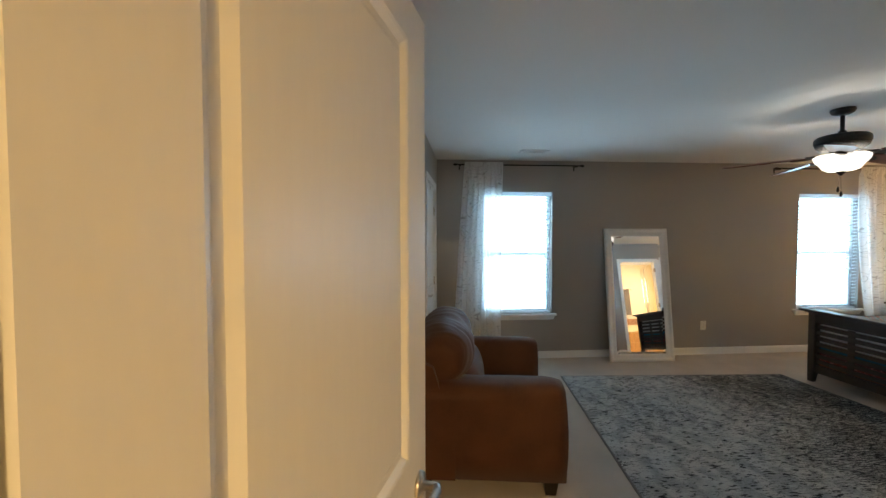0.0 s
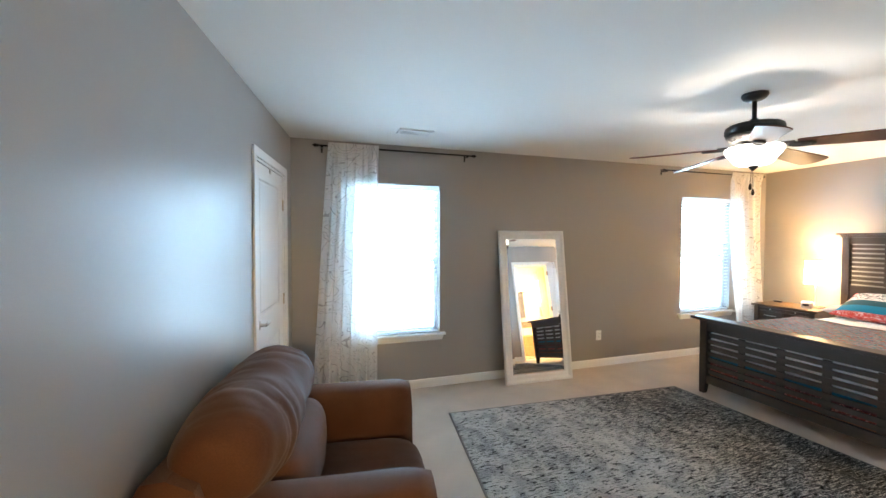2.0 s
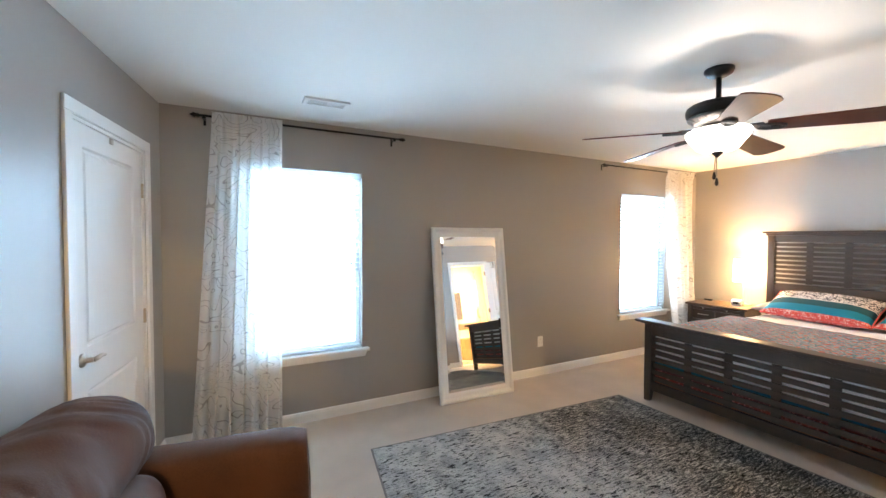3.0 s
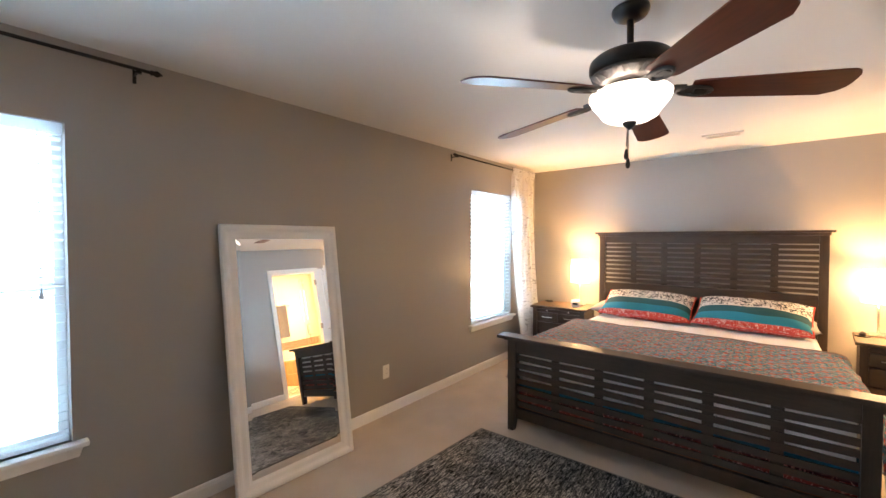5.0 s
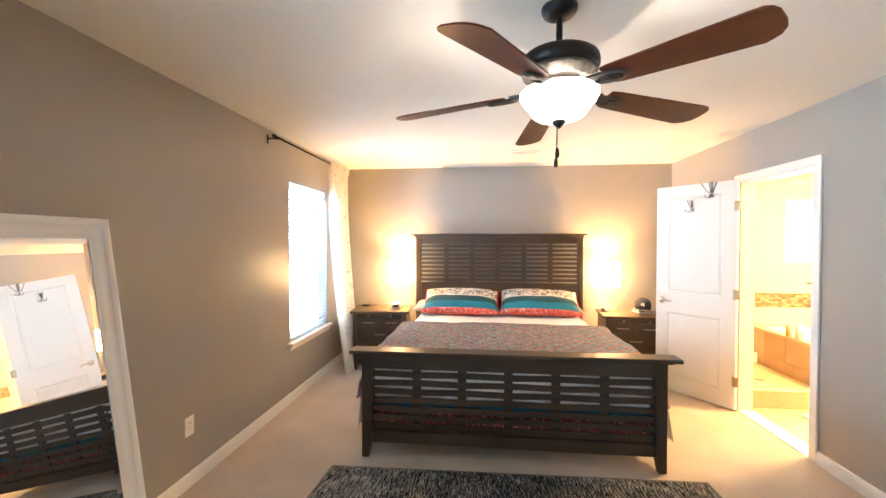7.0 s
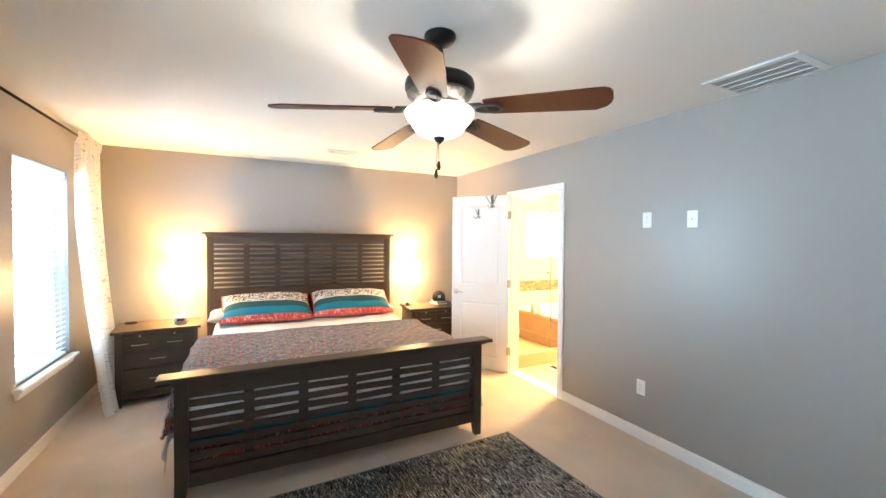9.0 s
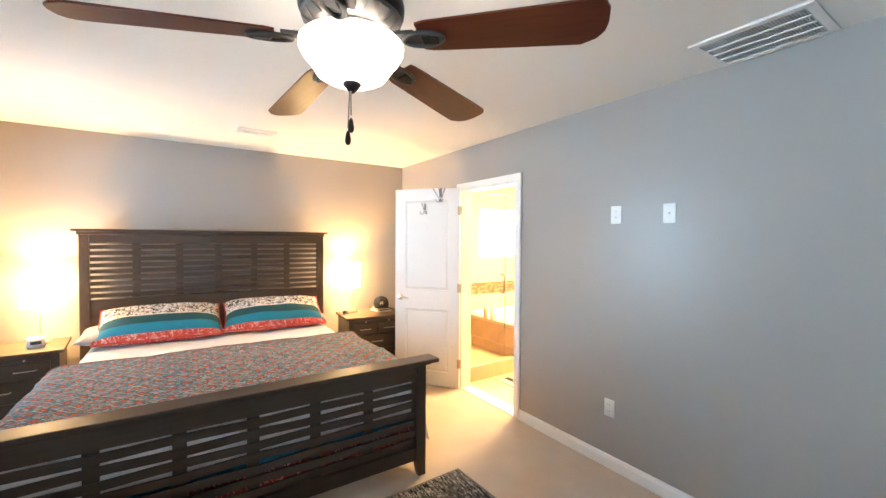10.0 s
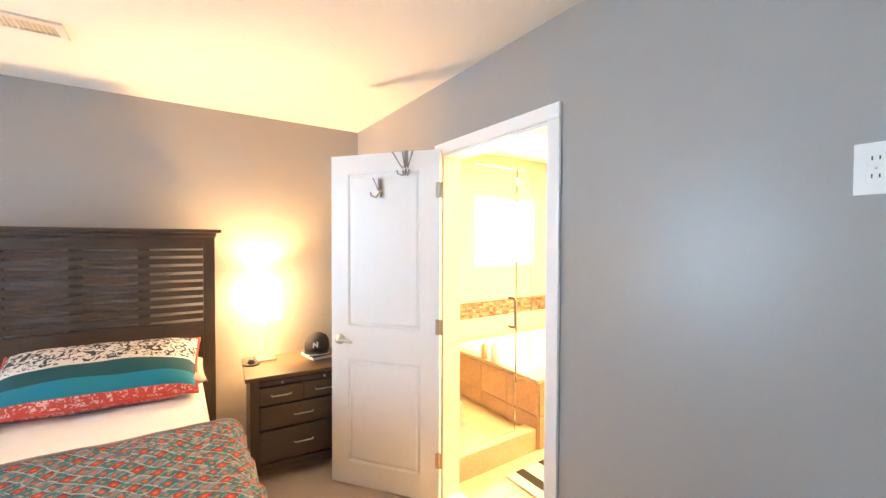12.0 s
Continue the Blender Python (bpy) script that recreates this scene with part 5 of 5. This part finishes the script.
# ---- armchair ----
def arm_mesh(y_in, y_out, x0, x1):
    """Upholstered arm: flared outwards and rolled at the top, bowed at the front."""
    s = 1 if y_out > y_in else -1
    w = abs(y_out - y_in)
    prof = [(0.0, 0.09), (0.0, 0.56), (0.002, 0.617), (0.014, 0.648), (0.04, 0.663), (0.10, 0.669), (w - 0.06, 0.663), (w - 0.022, 0.648), (w - 0.006, 0.605), (w, 0.56), (w - 0.006, 0.40), (w - 0.014, 0.25), (w - 0.018, 0.09)]
    bm = bmesh.new()
    rings = []
    n = 16
    for i in range(n + 1):
        u = i / n
        x = x0 + (x1 - x0) * u
        ring = []
        for p, z in prof:
            k = 1.0
            front = max(0.0, (u - 0.86) / 0.14)
            zz = z - (0.022 * front ** 2 if z > 0.45 else 0.0) - 0.006 * math.sin(3.1 * u) * (z > 0.5)
            yy = y_in + s * (w / 2 + (p - w / 2) * (1 - 0.04 * front ** 2))
            xx = x + 0.018 * front * math.sin(math.pi * min(1.0, z / 0.62))
            ring.append(bm.verts.new((xx, yy, zz)))
        rings.append(ring)
    m = len(prof)
    for a, c in zip(rings, rings[1:]):
        for k in range(m):
            bm.faces.new((a[k], a[(k + 1) % m], c[(k + 1) % m], c[k]))
    bm.faces.new(rings[0])
    bm.faces.new(rings[-1][::-1])
    bmesh.ops.bevel(bm, geom=[e for e in bm.edges if len(e.link_faces) == 2 and e.calc_face_angle(0) > 1.0 and min(v.co.x for v in e.verts) > x1 - 0.05], offset=0.02, segments=3, affect="EDGES")
    return bm


def cushion(x0, x1, y0, y1, z0, z1, seed, puff=0.05, wrinkle=0.006, roll=5.0, cuts=31):
    """A stuffed cushion whose skin bulges and creases; roll: 2 for a round section, 5 for a boxy one."""
    bm = bmesh.new()
    bmesh.ops.create_cube(bm, size=2.0)
    bmesh.ops.subdivide_edges(bm, edges=bm.edges, cuts=cuts, use_grid_fill=True)
    c = Vector(((x0 + x1) / 2, (y0 + y1) / 2, (z0 + z1) / 2))
    hx, hy, hz = (x1 - x0) / 2, (y1 - y0) / 2, (z1 - z0) / 2
    for v in bm.verts:
        p = v.co.copy()
        sec = (abs(p.x) ** roll + abs(p.z) ** roll) ** (1 / roll)
        k = (sec ** 5 + abs(p.y) ** 5) ** 0.2
        sph = p / k
        w = Vector((sph.x * hx, sph.y * hy, sph.z * hz))
        bul = (1 - sph.y ** 2) * puff
        w.x += bul * sph.x * (1 - sph.z ** 2)
        w.z += bul * 0.6 * sph.z * (1 - sph.x ** 2)
        q = Vector((sph.x, 0.25 * sph.y ** 9, sph.z))
        bend = 0.11 * noise.noise(Vector((w.x * 4, w.y * 2 + seed, w.z * 4)))
        fold = noise.noise(Vector((w.x * 2.4, (w.y + bend) * 12.0, w.z * 2.4 + seed)))
        n3 = noise.noise(Vector((w.x * 7, w.y * 7 + seed, w.z * 7)))
        n4 = noise.noise(Vector((w.x * 3, w.y * 3 + seed, w.z * 3)))
        slack = max(0.0, n4 + 0.45)
        crease = noise.noise(Vector((w.x * 3.5, (w.y + 1.6 * bend) * 24.0, w.z * 3.5 + seed)))
        w += q * (wrinkle * (0.5 * n3 + 1.2 * n4 + 1.2 * slack * (abs(fold) ** 0.6 - 0.40) + 0.55 * slack * (abs(crease) ** 0.5 - 0.4)))
        v.co = c + w
    return bm


ch = thing("armchair", pose(-0.088, 2.715, 0, 0, 0, -8.25), "wide brown microsuede armchair with padded arms against the wall", "armchair")
HY = 0.60
part("base", rounded_block(0.10, 0.90, -HY + 0.05, HY - 0.05, 0.085, 0.33, 0.02), suede, ch)
for s in (-1, 1):
    part("arm", arm_mesh(s * (HY - 0.225), s * HY, 0.05, 0.935), suede, ch, smooth=True)
bm = bmesh.new()
vs = []
for y in (-HY + 0.012, HY - 0.012):
    vs.append([bm.verts.new((x, y, z)) for x, z in ((0.03, 0.085), (0.0, 0.745), (0.02, 0.785), (0.09, 0.79), (0.17, 0.75), (0.30, 0.34), (0.30, 0.085))])
for k in range(7):
    bm.faces.new((vs[0][k], vs[0][(k + 1) % 7], vs[1][(k + 1) % 7], vs[1][k]))
bm.faces.new(vs[0])
bm.faces.new(vs[1][::-1])
bmesh.ops.bevel(bm, geom=[e for e in bm.edges if e.calc_face_angle(0) > 0.9 and min(v.co.z for v in e.verts) > 0.5], offset=0.03, segments=4, affect="EDGES")
part("back", bm, suede, ch, smooth=False)
part("seat_cushion", cushion(0.30, 0.955, -HY + 0.225, HY - 0.225, 0.26, 0.405, 2, 0.02, 0.004), suede, ch, smooth=True)
bm = cushion(0.025, 0.385, -HY + 0.055, HY - 0.07, 0.600, 0.940, 6, 0.035, 0.020, 2.2, 71)
bmesh.ops.rotate(bm, verts=bm.verts, cent=(0.28, 0, 0.7), matrix=Matrix.Rotation(radians(-8), 3, "Y"))
part("back_cushion", bm, suede, ch, "plump creased back cushion", True)
part("lumbar_fill", cushion(0.22, 0.46, -HY + 0.23, HY - 0.23, 0.37, 0.68, 9, 0.03, 0.005, 3.0), suede, ch, smooth=True)
for x in (0.12, 0.86):
    for y in (-HY + 0.075, HY - 0.075):
        bm = bmesh.new()
        a = [bm.verts.new((x + sx * 0.030, y + sy * 0.030, 0)) for sx, sy in ((-1, -1), (1, -1), (1, 1), (-1, 1))]
        c = [bm.verts.new((x + sx * 0.042, y + sy * 0.042, 0.087)) for sx, sy in ((-1, -1), (1, -1), (1, 1), (-1, 1))]
        for i in range(4):
            bm.faces.new((a[i], a[(i + 1) % 4], c[(i + 1) % 4], c[i]))
        bm.faces.new(a[::-1])
        bm.faces.new(c)
        part("foot", bm, dark_foot, ch, "tapered dark wooden foot")


# ---- plates, vents ----
def wall_plate(name, m, kind_, label):
    p = thing(name, m, label, "wall plate" if kind_ != "outlet" else "outlet")
    part("plate", boxed(-0.036, 0.036, -0.006, 0.0, -0.058, 0.058, bevel=0.003), plate_plastic, p)
    if kind_ == "outlet":
        for z in (-0.020, 0.020):
            r = part("receptacle", boxed(-0.016, 0.016, -0.0085, -0.006, z - 0.014, z + 0.014, bevel=0.002), plate_plastic, p)
            for x in (-0.006, 0.006):
                part("slot", boxed(x - 0.0012, x + 0.0012, -0.0092, -0.0082, z - 0.002, z + 0.007), slot_dark, r)
    else:
        bm = bmesh.new()
        lathe(bm, [(0.006, 0), (0.006, 0.006), (0.0045, 0.010)], pose(0, -0.006, 0, 90), 14)
        part("jack", bm, nickel, p)
    bm = bmesh.new()
    for z in ((0.0,) if kind_ == "outlet" else (-0.042, 0.042)):
        lathe(bm, [(0.003, 0), (0.002, 0.0015)], pose(0, -0.006, z, 90), 8)
    part("screw", bm, nickel, p)


wall_plate("wall_outlet", WEST @ pose(1.95 * wk, 0, 0.355), "outlet", "white duplex outlet low beside the armchair")
wall_plate("wall_outlet", pose(3.585, YN, 0.372), "outlet", "white duplex outlet low on the wall")
wall_plate("wall_outlet", pose(3.412, YS, 0.403, 0, 0, 180), "outlet", "white duplex outlet low on the wall")
wall_plate("wall_outlet", pose(3.385, YS, 1.690, 0, 0, 180), "outlet", "white duplex outlet high on the wall")
wall_plate("cable_plate", pose(3.045, YS, 1.684, 0, 0, 180), "cable", "white cable jack plate high on the wall")


def register(name, m, w, h, label, bars, depth=0.012):
    r = thing(name, m, label, "vent", kind="")
    f = 0.030 if bars < 20 else 0.035
    for x0, x1, y0, y1 in ((-w / 2, w / 2, -h / 2, -h / 2 + f), (-w / 2, w / 2, h / 2 - f, h / 2), (-w / 2, -w / 2 + f, -h / 2 + f, h / 2 - f), (w / 2 - f, w / 2, -h / 2 + f, h / 2 - f)):
        part("frame", boxed(x0, x1, y0, y1, -depth, 0.0, bevel=0.003), vent_white, r)
    part("backing", boxed(-w / 2 + f, w / 2 - f, -h / 2 + f, h / 2 - f, -0.0025, -0.0005), vent_inside, r)
    bm = bmesh.new()
    box(bm, -0.0014, 0.0014, -(h / 2 - f), h / 2 - f, -0.005, 0.005)
    me = mesh_of("slat", bm, vent_white)
    span = w - 2 * f
    for i in range(bars):
        s = new("slat", me)
        s.parent = r
        s.matrix_basis = pose(-span / 2 + span * (i + 0.5) / bars, 0, -0.0075, 0, 35 if i < bars / 2 or bars > 20 else -35)
    return r


v = register("return_air_grille", pose(2.56, 0.755, CEIL), 0.45, 0.37, "large white return air grille in the ceiling", 34)
for y in (-0.075, 0.0, 0.075):
    part("crossbar", boxed(-0.190, 0.190, y - 0.007, y + 0.007, -0.0145, -0.011), vent_white, v)
v = register("ceiling_register", pose(1.195, 4.06, CEIL), 0.30, 0.15, "white ceiling supply register near the window", 14)
v = register("ceiling_register", pose(5.585, 2.385, CEIL, 0, 0, 90), 0.30, 0.16, "white ceiling supply register above the bed", 14)


# ---- bathroom ----
BXW, BYS = 3.9, -1.90
solid("floor_bath", boxed(BXW, XE, BYS, YS - 0.12, -0.10, -0.006), grout, label="grouted tile floor of the bathroom", category="floor", kind="structure")
solid("ceiling_bath", boxed(BXW - 0.1, XE + 0.14, BYS - 0.1, YS - 0.124, CEIL, CEIL + 0.10), ceiling_paint, label="flat white bathroom ceiling", category="ceiling", kind="structure")
wall("wall_bath_east", pose(XE, YS - 0.12, 0, 0, 0, -90), YS - 0.12 - BYS, 0.14, CEIL, [(1.15, 2.03, 1.25, 2.0)], bath_paint, "cream bathroom wall with a window")
wall("wall_bath_south", pose(XE + 0.14, BYS, 0, 0, 0, 180), XE - BXW + 0.24, 0.10, CEIL, [], bath_paint, "cream bathroom wall behind the tub")
wall("wall_bath_west", pose(BXW, BYS, 0, 0, 0, 90), YS - 0.12 - BYS, 0.10, CEIL, [], bath_paint, "cream bathroom wall")
d = thing("window_3", pose(XE, 0, 0), "white framed bathroom window", "window", kind="structure")
wy0, wy1 = YS - 0.12 - 2.03, YS - 0.12 - 1.15
for a, c, e, f in ((wy0, wy0 + 0.04, 1.25, 2.0), (wy1 - 0.04, wy1, 1.25, 2.0), (wy0 + 0.04, wy1 - 0.04, 1.25, 1.29), (wy0 + 0.04, wy1 - 0.04, 1.96, 2.0)):
    part("window_frame", boxed(0.04, 0.09, a, c, e, f, bevel=0.004), vinyl, d)
p = part("pane", boxed(0.06, 0.064, wy0 + 0.04, wy1 - 0.04, 1.29, 1.96), glass, d)
p.visible_shadow = False
# shower: low curb, tiled pan, frameless glass
SX = 5.17
TX0, TY1 = 5.16, -0.32
d = thing("shower_curb", pose(0, 0, 0), "beige tiled shower curb on the bathroom floor", "shower curb")
part("curb", boxed(SX, SX + 0.11, -0.31, YS - 0.122, -0.004, 0.16, bevel=0.004), tile_beige, d)
solid("shower_pan", boxed(SX + 0.112, XE - 0.002, TY1 + 0.004, YS - 0.124, -0.004, 0.115, bevel=0.003), tile_beige, label="beige tiled shower floor behind the curb", category="shower floor", kind="structure")
g_ = thing("shower_enclosure", pose(0, 0, 0), "frameless clear glass shower door and panel", "shower door")
p = part("door_panel", boxed(SX + 0.05, SX + 0.058, -0.15, 0.40, 0.172, 2.03), glass, g_)
p.visible_shadow = False
p = part("fixed_panel", boxed(SX + 0.05, SX + 0.058, -0.30, -0.158, 0.52, 2.03), glass, g_)
p.visible_shadow = False
bm = bmesh.new()
tube(bm, [(SX + 0.05, -0.085, 0.93), (SX - 0.005, -0.085, 0.93), (SX - 0.015, -0.085, 0.95), (SX - 0.015, -0.085, 1.11), (SX - 0.005, -0.085, 1.13), (SX + 0.05, -0.085, 1.13)], 0.011)
part("handle", bm, pewter, g_, "metal loop handle", True)
for z in (0.40, 1.78):
    part("hinge", boxed(SX + 0.044, SX + 0.064, 0.33, 0.40, z, z + 0.09, bevel=0.003), nickel, g_)
for z in (1.92,):
    part("clip", boxed(SX + 0.044, SX + 0.064, -0.18, -0.13, z, z + 0.045, bevel=0.002), nickel, g_)
bm = bmesh.new()
lathe(bm, [(0.05, 0), (0.05, 0.004), (0.042, 0.005)], pose(5.62, 0.05, 0.116), 20)
solid("shower_drain", bm, nickel, label="round metal drain in the shower floor", category="drain")
# tub in a tiled deck
d = thing("bathtub", pose(0, 0, 0), "white drop-in bathtub in a tan tiled deck", "bathtub")
part("deck_core", boxed(TX0 + 0.012, XE - 0.002, -0.40, TY1 - 0.014, 0.0, 0.488), grout, d)
part("deck_core", boxed(TX0 + 0.012, TX0 + 0.20, BYS + 0.002, -0.40, 0.0, 0.488), grout, d)
bm = bmesh.new()
soft = [(0.0, 0.50), (0.06, 0.515), (0.10, 0.505), (0.14, 0.30), (0.20, 0.16), (0.30, 0.13)]
rings = []
for q, z in soft:
    x0, x1, y0, y1 = TX0 + 0.20 + q, XE - 0.01 - q, BYS + 0.02 + q, -0.40 - q
    r = 0.16
    ring = []
    for cx, cy, a0 in ((x1 - r, y1 - r, 0), (x0 + r, y1 - r, 90), (x0 + r, y0 + r, 180), (x1 - r, y0 + r, 270)):
        for k in range(7):
            a = math.radians(a0 + 15 * k)
            ring.append(bm.verts.new((cx + r * math.cos(a), cy + r * math.sin(a), z)))
    rings.append(ring)
for a, c in zip(rings, rings[1:]):
    for k in range(len(a)):
        j = (k + 1) % len(a)
        bm.faces.new((a[k], a[j], c[j], c[k]))
bm.faces.new(rings[-1])
part("basin", bm, acrylic, d, "white acrylic basin", True)
part("ledge", boxed(TX0, XE - 0.002, -0.42, TY1, 0.490, 0.515, bevel=0.004), tile_beige, d)
part("ledge", boxed(TX0, TX0 + 0.22, BYS + 0.002, -0.424, 0.490, 0.515, bevel=0.004), tile_beige, d)
# bottles on the tub ledge
for x, y, h, r, mt in ((5.66, -0.345, 0.16, 0.036, silver_plastic), (5.80, -0.35, 0.14, 0.03, tile_beige)):
    b = thing("soap_bottle", pose(x, y, 0.516), "plain bathroom bottle on the tub ledge", "bottle", "bath bottles")
    bm = bmesh.new()
    lathe(bm, [(r, 0), (r, h * 0.8), (r * 0.5, h * 0.9), (r * 0.45, h * 0.92)], steps=20)
    part("body", bm, mt, b, smooth=True)
    bm = bmesh.new()
    lathe(bm, [(r * 0.5, h * 0.92), (r * 0.5, h)], steps=14)
    part("cap", bm, plate_plastic, b)
# towels on a bar above the tub
tb = thing("towel_bar", pose(5.38, BYS, 1.72), "nickel towel bar on the bathroom wall", "towel bar")
bm = bmesh.new()
tube(bm, [(-0.34, 0.07, 0), (0.34, 0.07, 0)], 0.009)
part("bar", bm, nickel, tb, smooth=True)
for x in (-0.33, 0.33):
    bm = bmesh.new()
    lathe(bm, [(0.024, 0), (0.024, 0.008), (0.012, 0.014), (0.012, 0.075)], pose(x, 0, 0, -90), 16)
    part("mount", bm, nickel, tb, smooth=True)


def towel(name, x, w, drop, mt, label):
    bm = bmesh.new()
    prof = [(0.050, -drop * 0.8), (0.052, -0.1), (0.056, -0.01), (0.070, 0.013), (0.084, -0.01), (0.090, -0.1), (0.094, -drop)]
    g = []
    for i in range(13):
        u = i / 12
        g.append([bm.verts.new((x + (u - 0.5) * w, y + 0.006 * math.sin(u * 9 + z * 4), z)) for y, z in prof])
    for a, c in zip(g, g[1:]):
        for k in range(len(prof) - 1):
            bm.faces.new((a[k], a[k + 1], c[k + 1], c[k]))
    bmesh.ops.solidify(bm, geom=list(bm.faces), thickness=0.012)
    return solid(name, bm, mt, pose(5.38, BYS, 1.72), label, "towel", smooth=True)


towel("bath_towel", 0.10, 0.26, 0.72, grey_towel, "grey towel hanging over the towel bar")
towel("hand_towel", -0.18, 0.24, 0.45, white_towel, "white towel hanging over the towel bar")
bm = bmesh.new()
box(bm, 0.0, 0.50, 0.0, 0.75, 0.0, 0.012, bevel=0.004)
solid("bath_mat", bm, mat_mat, pose(4.55, -0.66, 0.001, 0, 0, 0), "cream bath mat with black stripes on the tile floor", "bath mat")


# ---- tiles: floor, tub front, wall tile and the mosaic band ----
def tile_mesh(name, a, c, t, mat):
    bm = bmesh.new()
    box(bm, 0, a, 0, c, 0, t)
    return mesh_of(name, bm, mat)


floor_bath = bpy.data.objects["floor_bath"]
ft = tile_mesh("tile", 0.326, 0.326, 0.006, tile_beige)
for i in range(7):
    for j in range(7):
        x, y = BXW + 0.02 + 0.33 * i, YS - 0.13 - 0.33 * (j + 1)
        if x + 0.33 < XE and y > BYS:
            o_ = new("tile", ft)
            o_.parent = floor_bath
            o_.matrix_basis = pose(x, y, -0.006)
tub = bpy.data.objects["bathtub"]
tt = tile_mesh("tile", 0.315, 0.237, 0.012, tile_tub)
core = [o for o in tub.children if o.name.startswith("deck_core")]
for i in range(3):
    for j in range(2):
        o_ = new("tile", tt)
        o_.parent = core[0]
        o_.matrix_basis = pose(TX0 + 0.014 + 0.32 * i, TY1 - 0.014, 0.003 + 0.243 * j, 90) @ pose(0, 0, -0.012)
for i in range(4):
    for j in range(2):
        o_ = new("tile", tt)
        o_.parent = core[1]
        o_.matrix_basis = pose(TX0 + 0.011, TY1 - 0.02 - 0.32 * i, 0.003 + 0.243 * j, 90, 0, -90) @ pose(0, 0, -0.0005)
bands = thing("mosaic_band", pose(0, 0, 0), "brown glass mosaic band round the tub walls", "mosaic", kind="structure")
part("grout", boxed(XE - 0.006, XE - 0.0005, BYS, YS - 0.13, 0.722, 0.892), grout, bands)
part("grout", boxed(TX0, XE - 0.007, BYS + 0.0005, BYS + 0.006, 0.722, 0.892), grout, bands)
mt_ = tile_mesh("mosaic_tile", 0.044, 0.0225, 0.003, mosaic_mat)
rnd = random.Random(4)
count = 0
for j in range(7):
    y = -0.35 - rnd.uniform(0, 0.04)
    while y > BYS + 0.05 and count < 300:
        o_ = new("mosaic_tile", mt_)
        o_.parent = bands
        o_.matrix_basis = pose(XE - 0.0062, y, 0.724 + j * 0.0242, 90, 0, -90)
        y -= 0.0465
        count += 1
bm = bmesh.new()
for j in range(7):
    x = XE - 0.06
    while x > TX0 + 0.05:
        box(bm, x - 0.044, x, BYS + 0.006, BYS + 0.009, 0.724 + j * 0.0242, 0.724 + j * 0.0242 + 0.0225)
        x -= 0.0465
tagged(part("mosaic_tiles", bm, mosaic_mat, bands), kind="stuff")
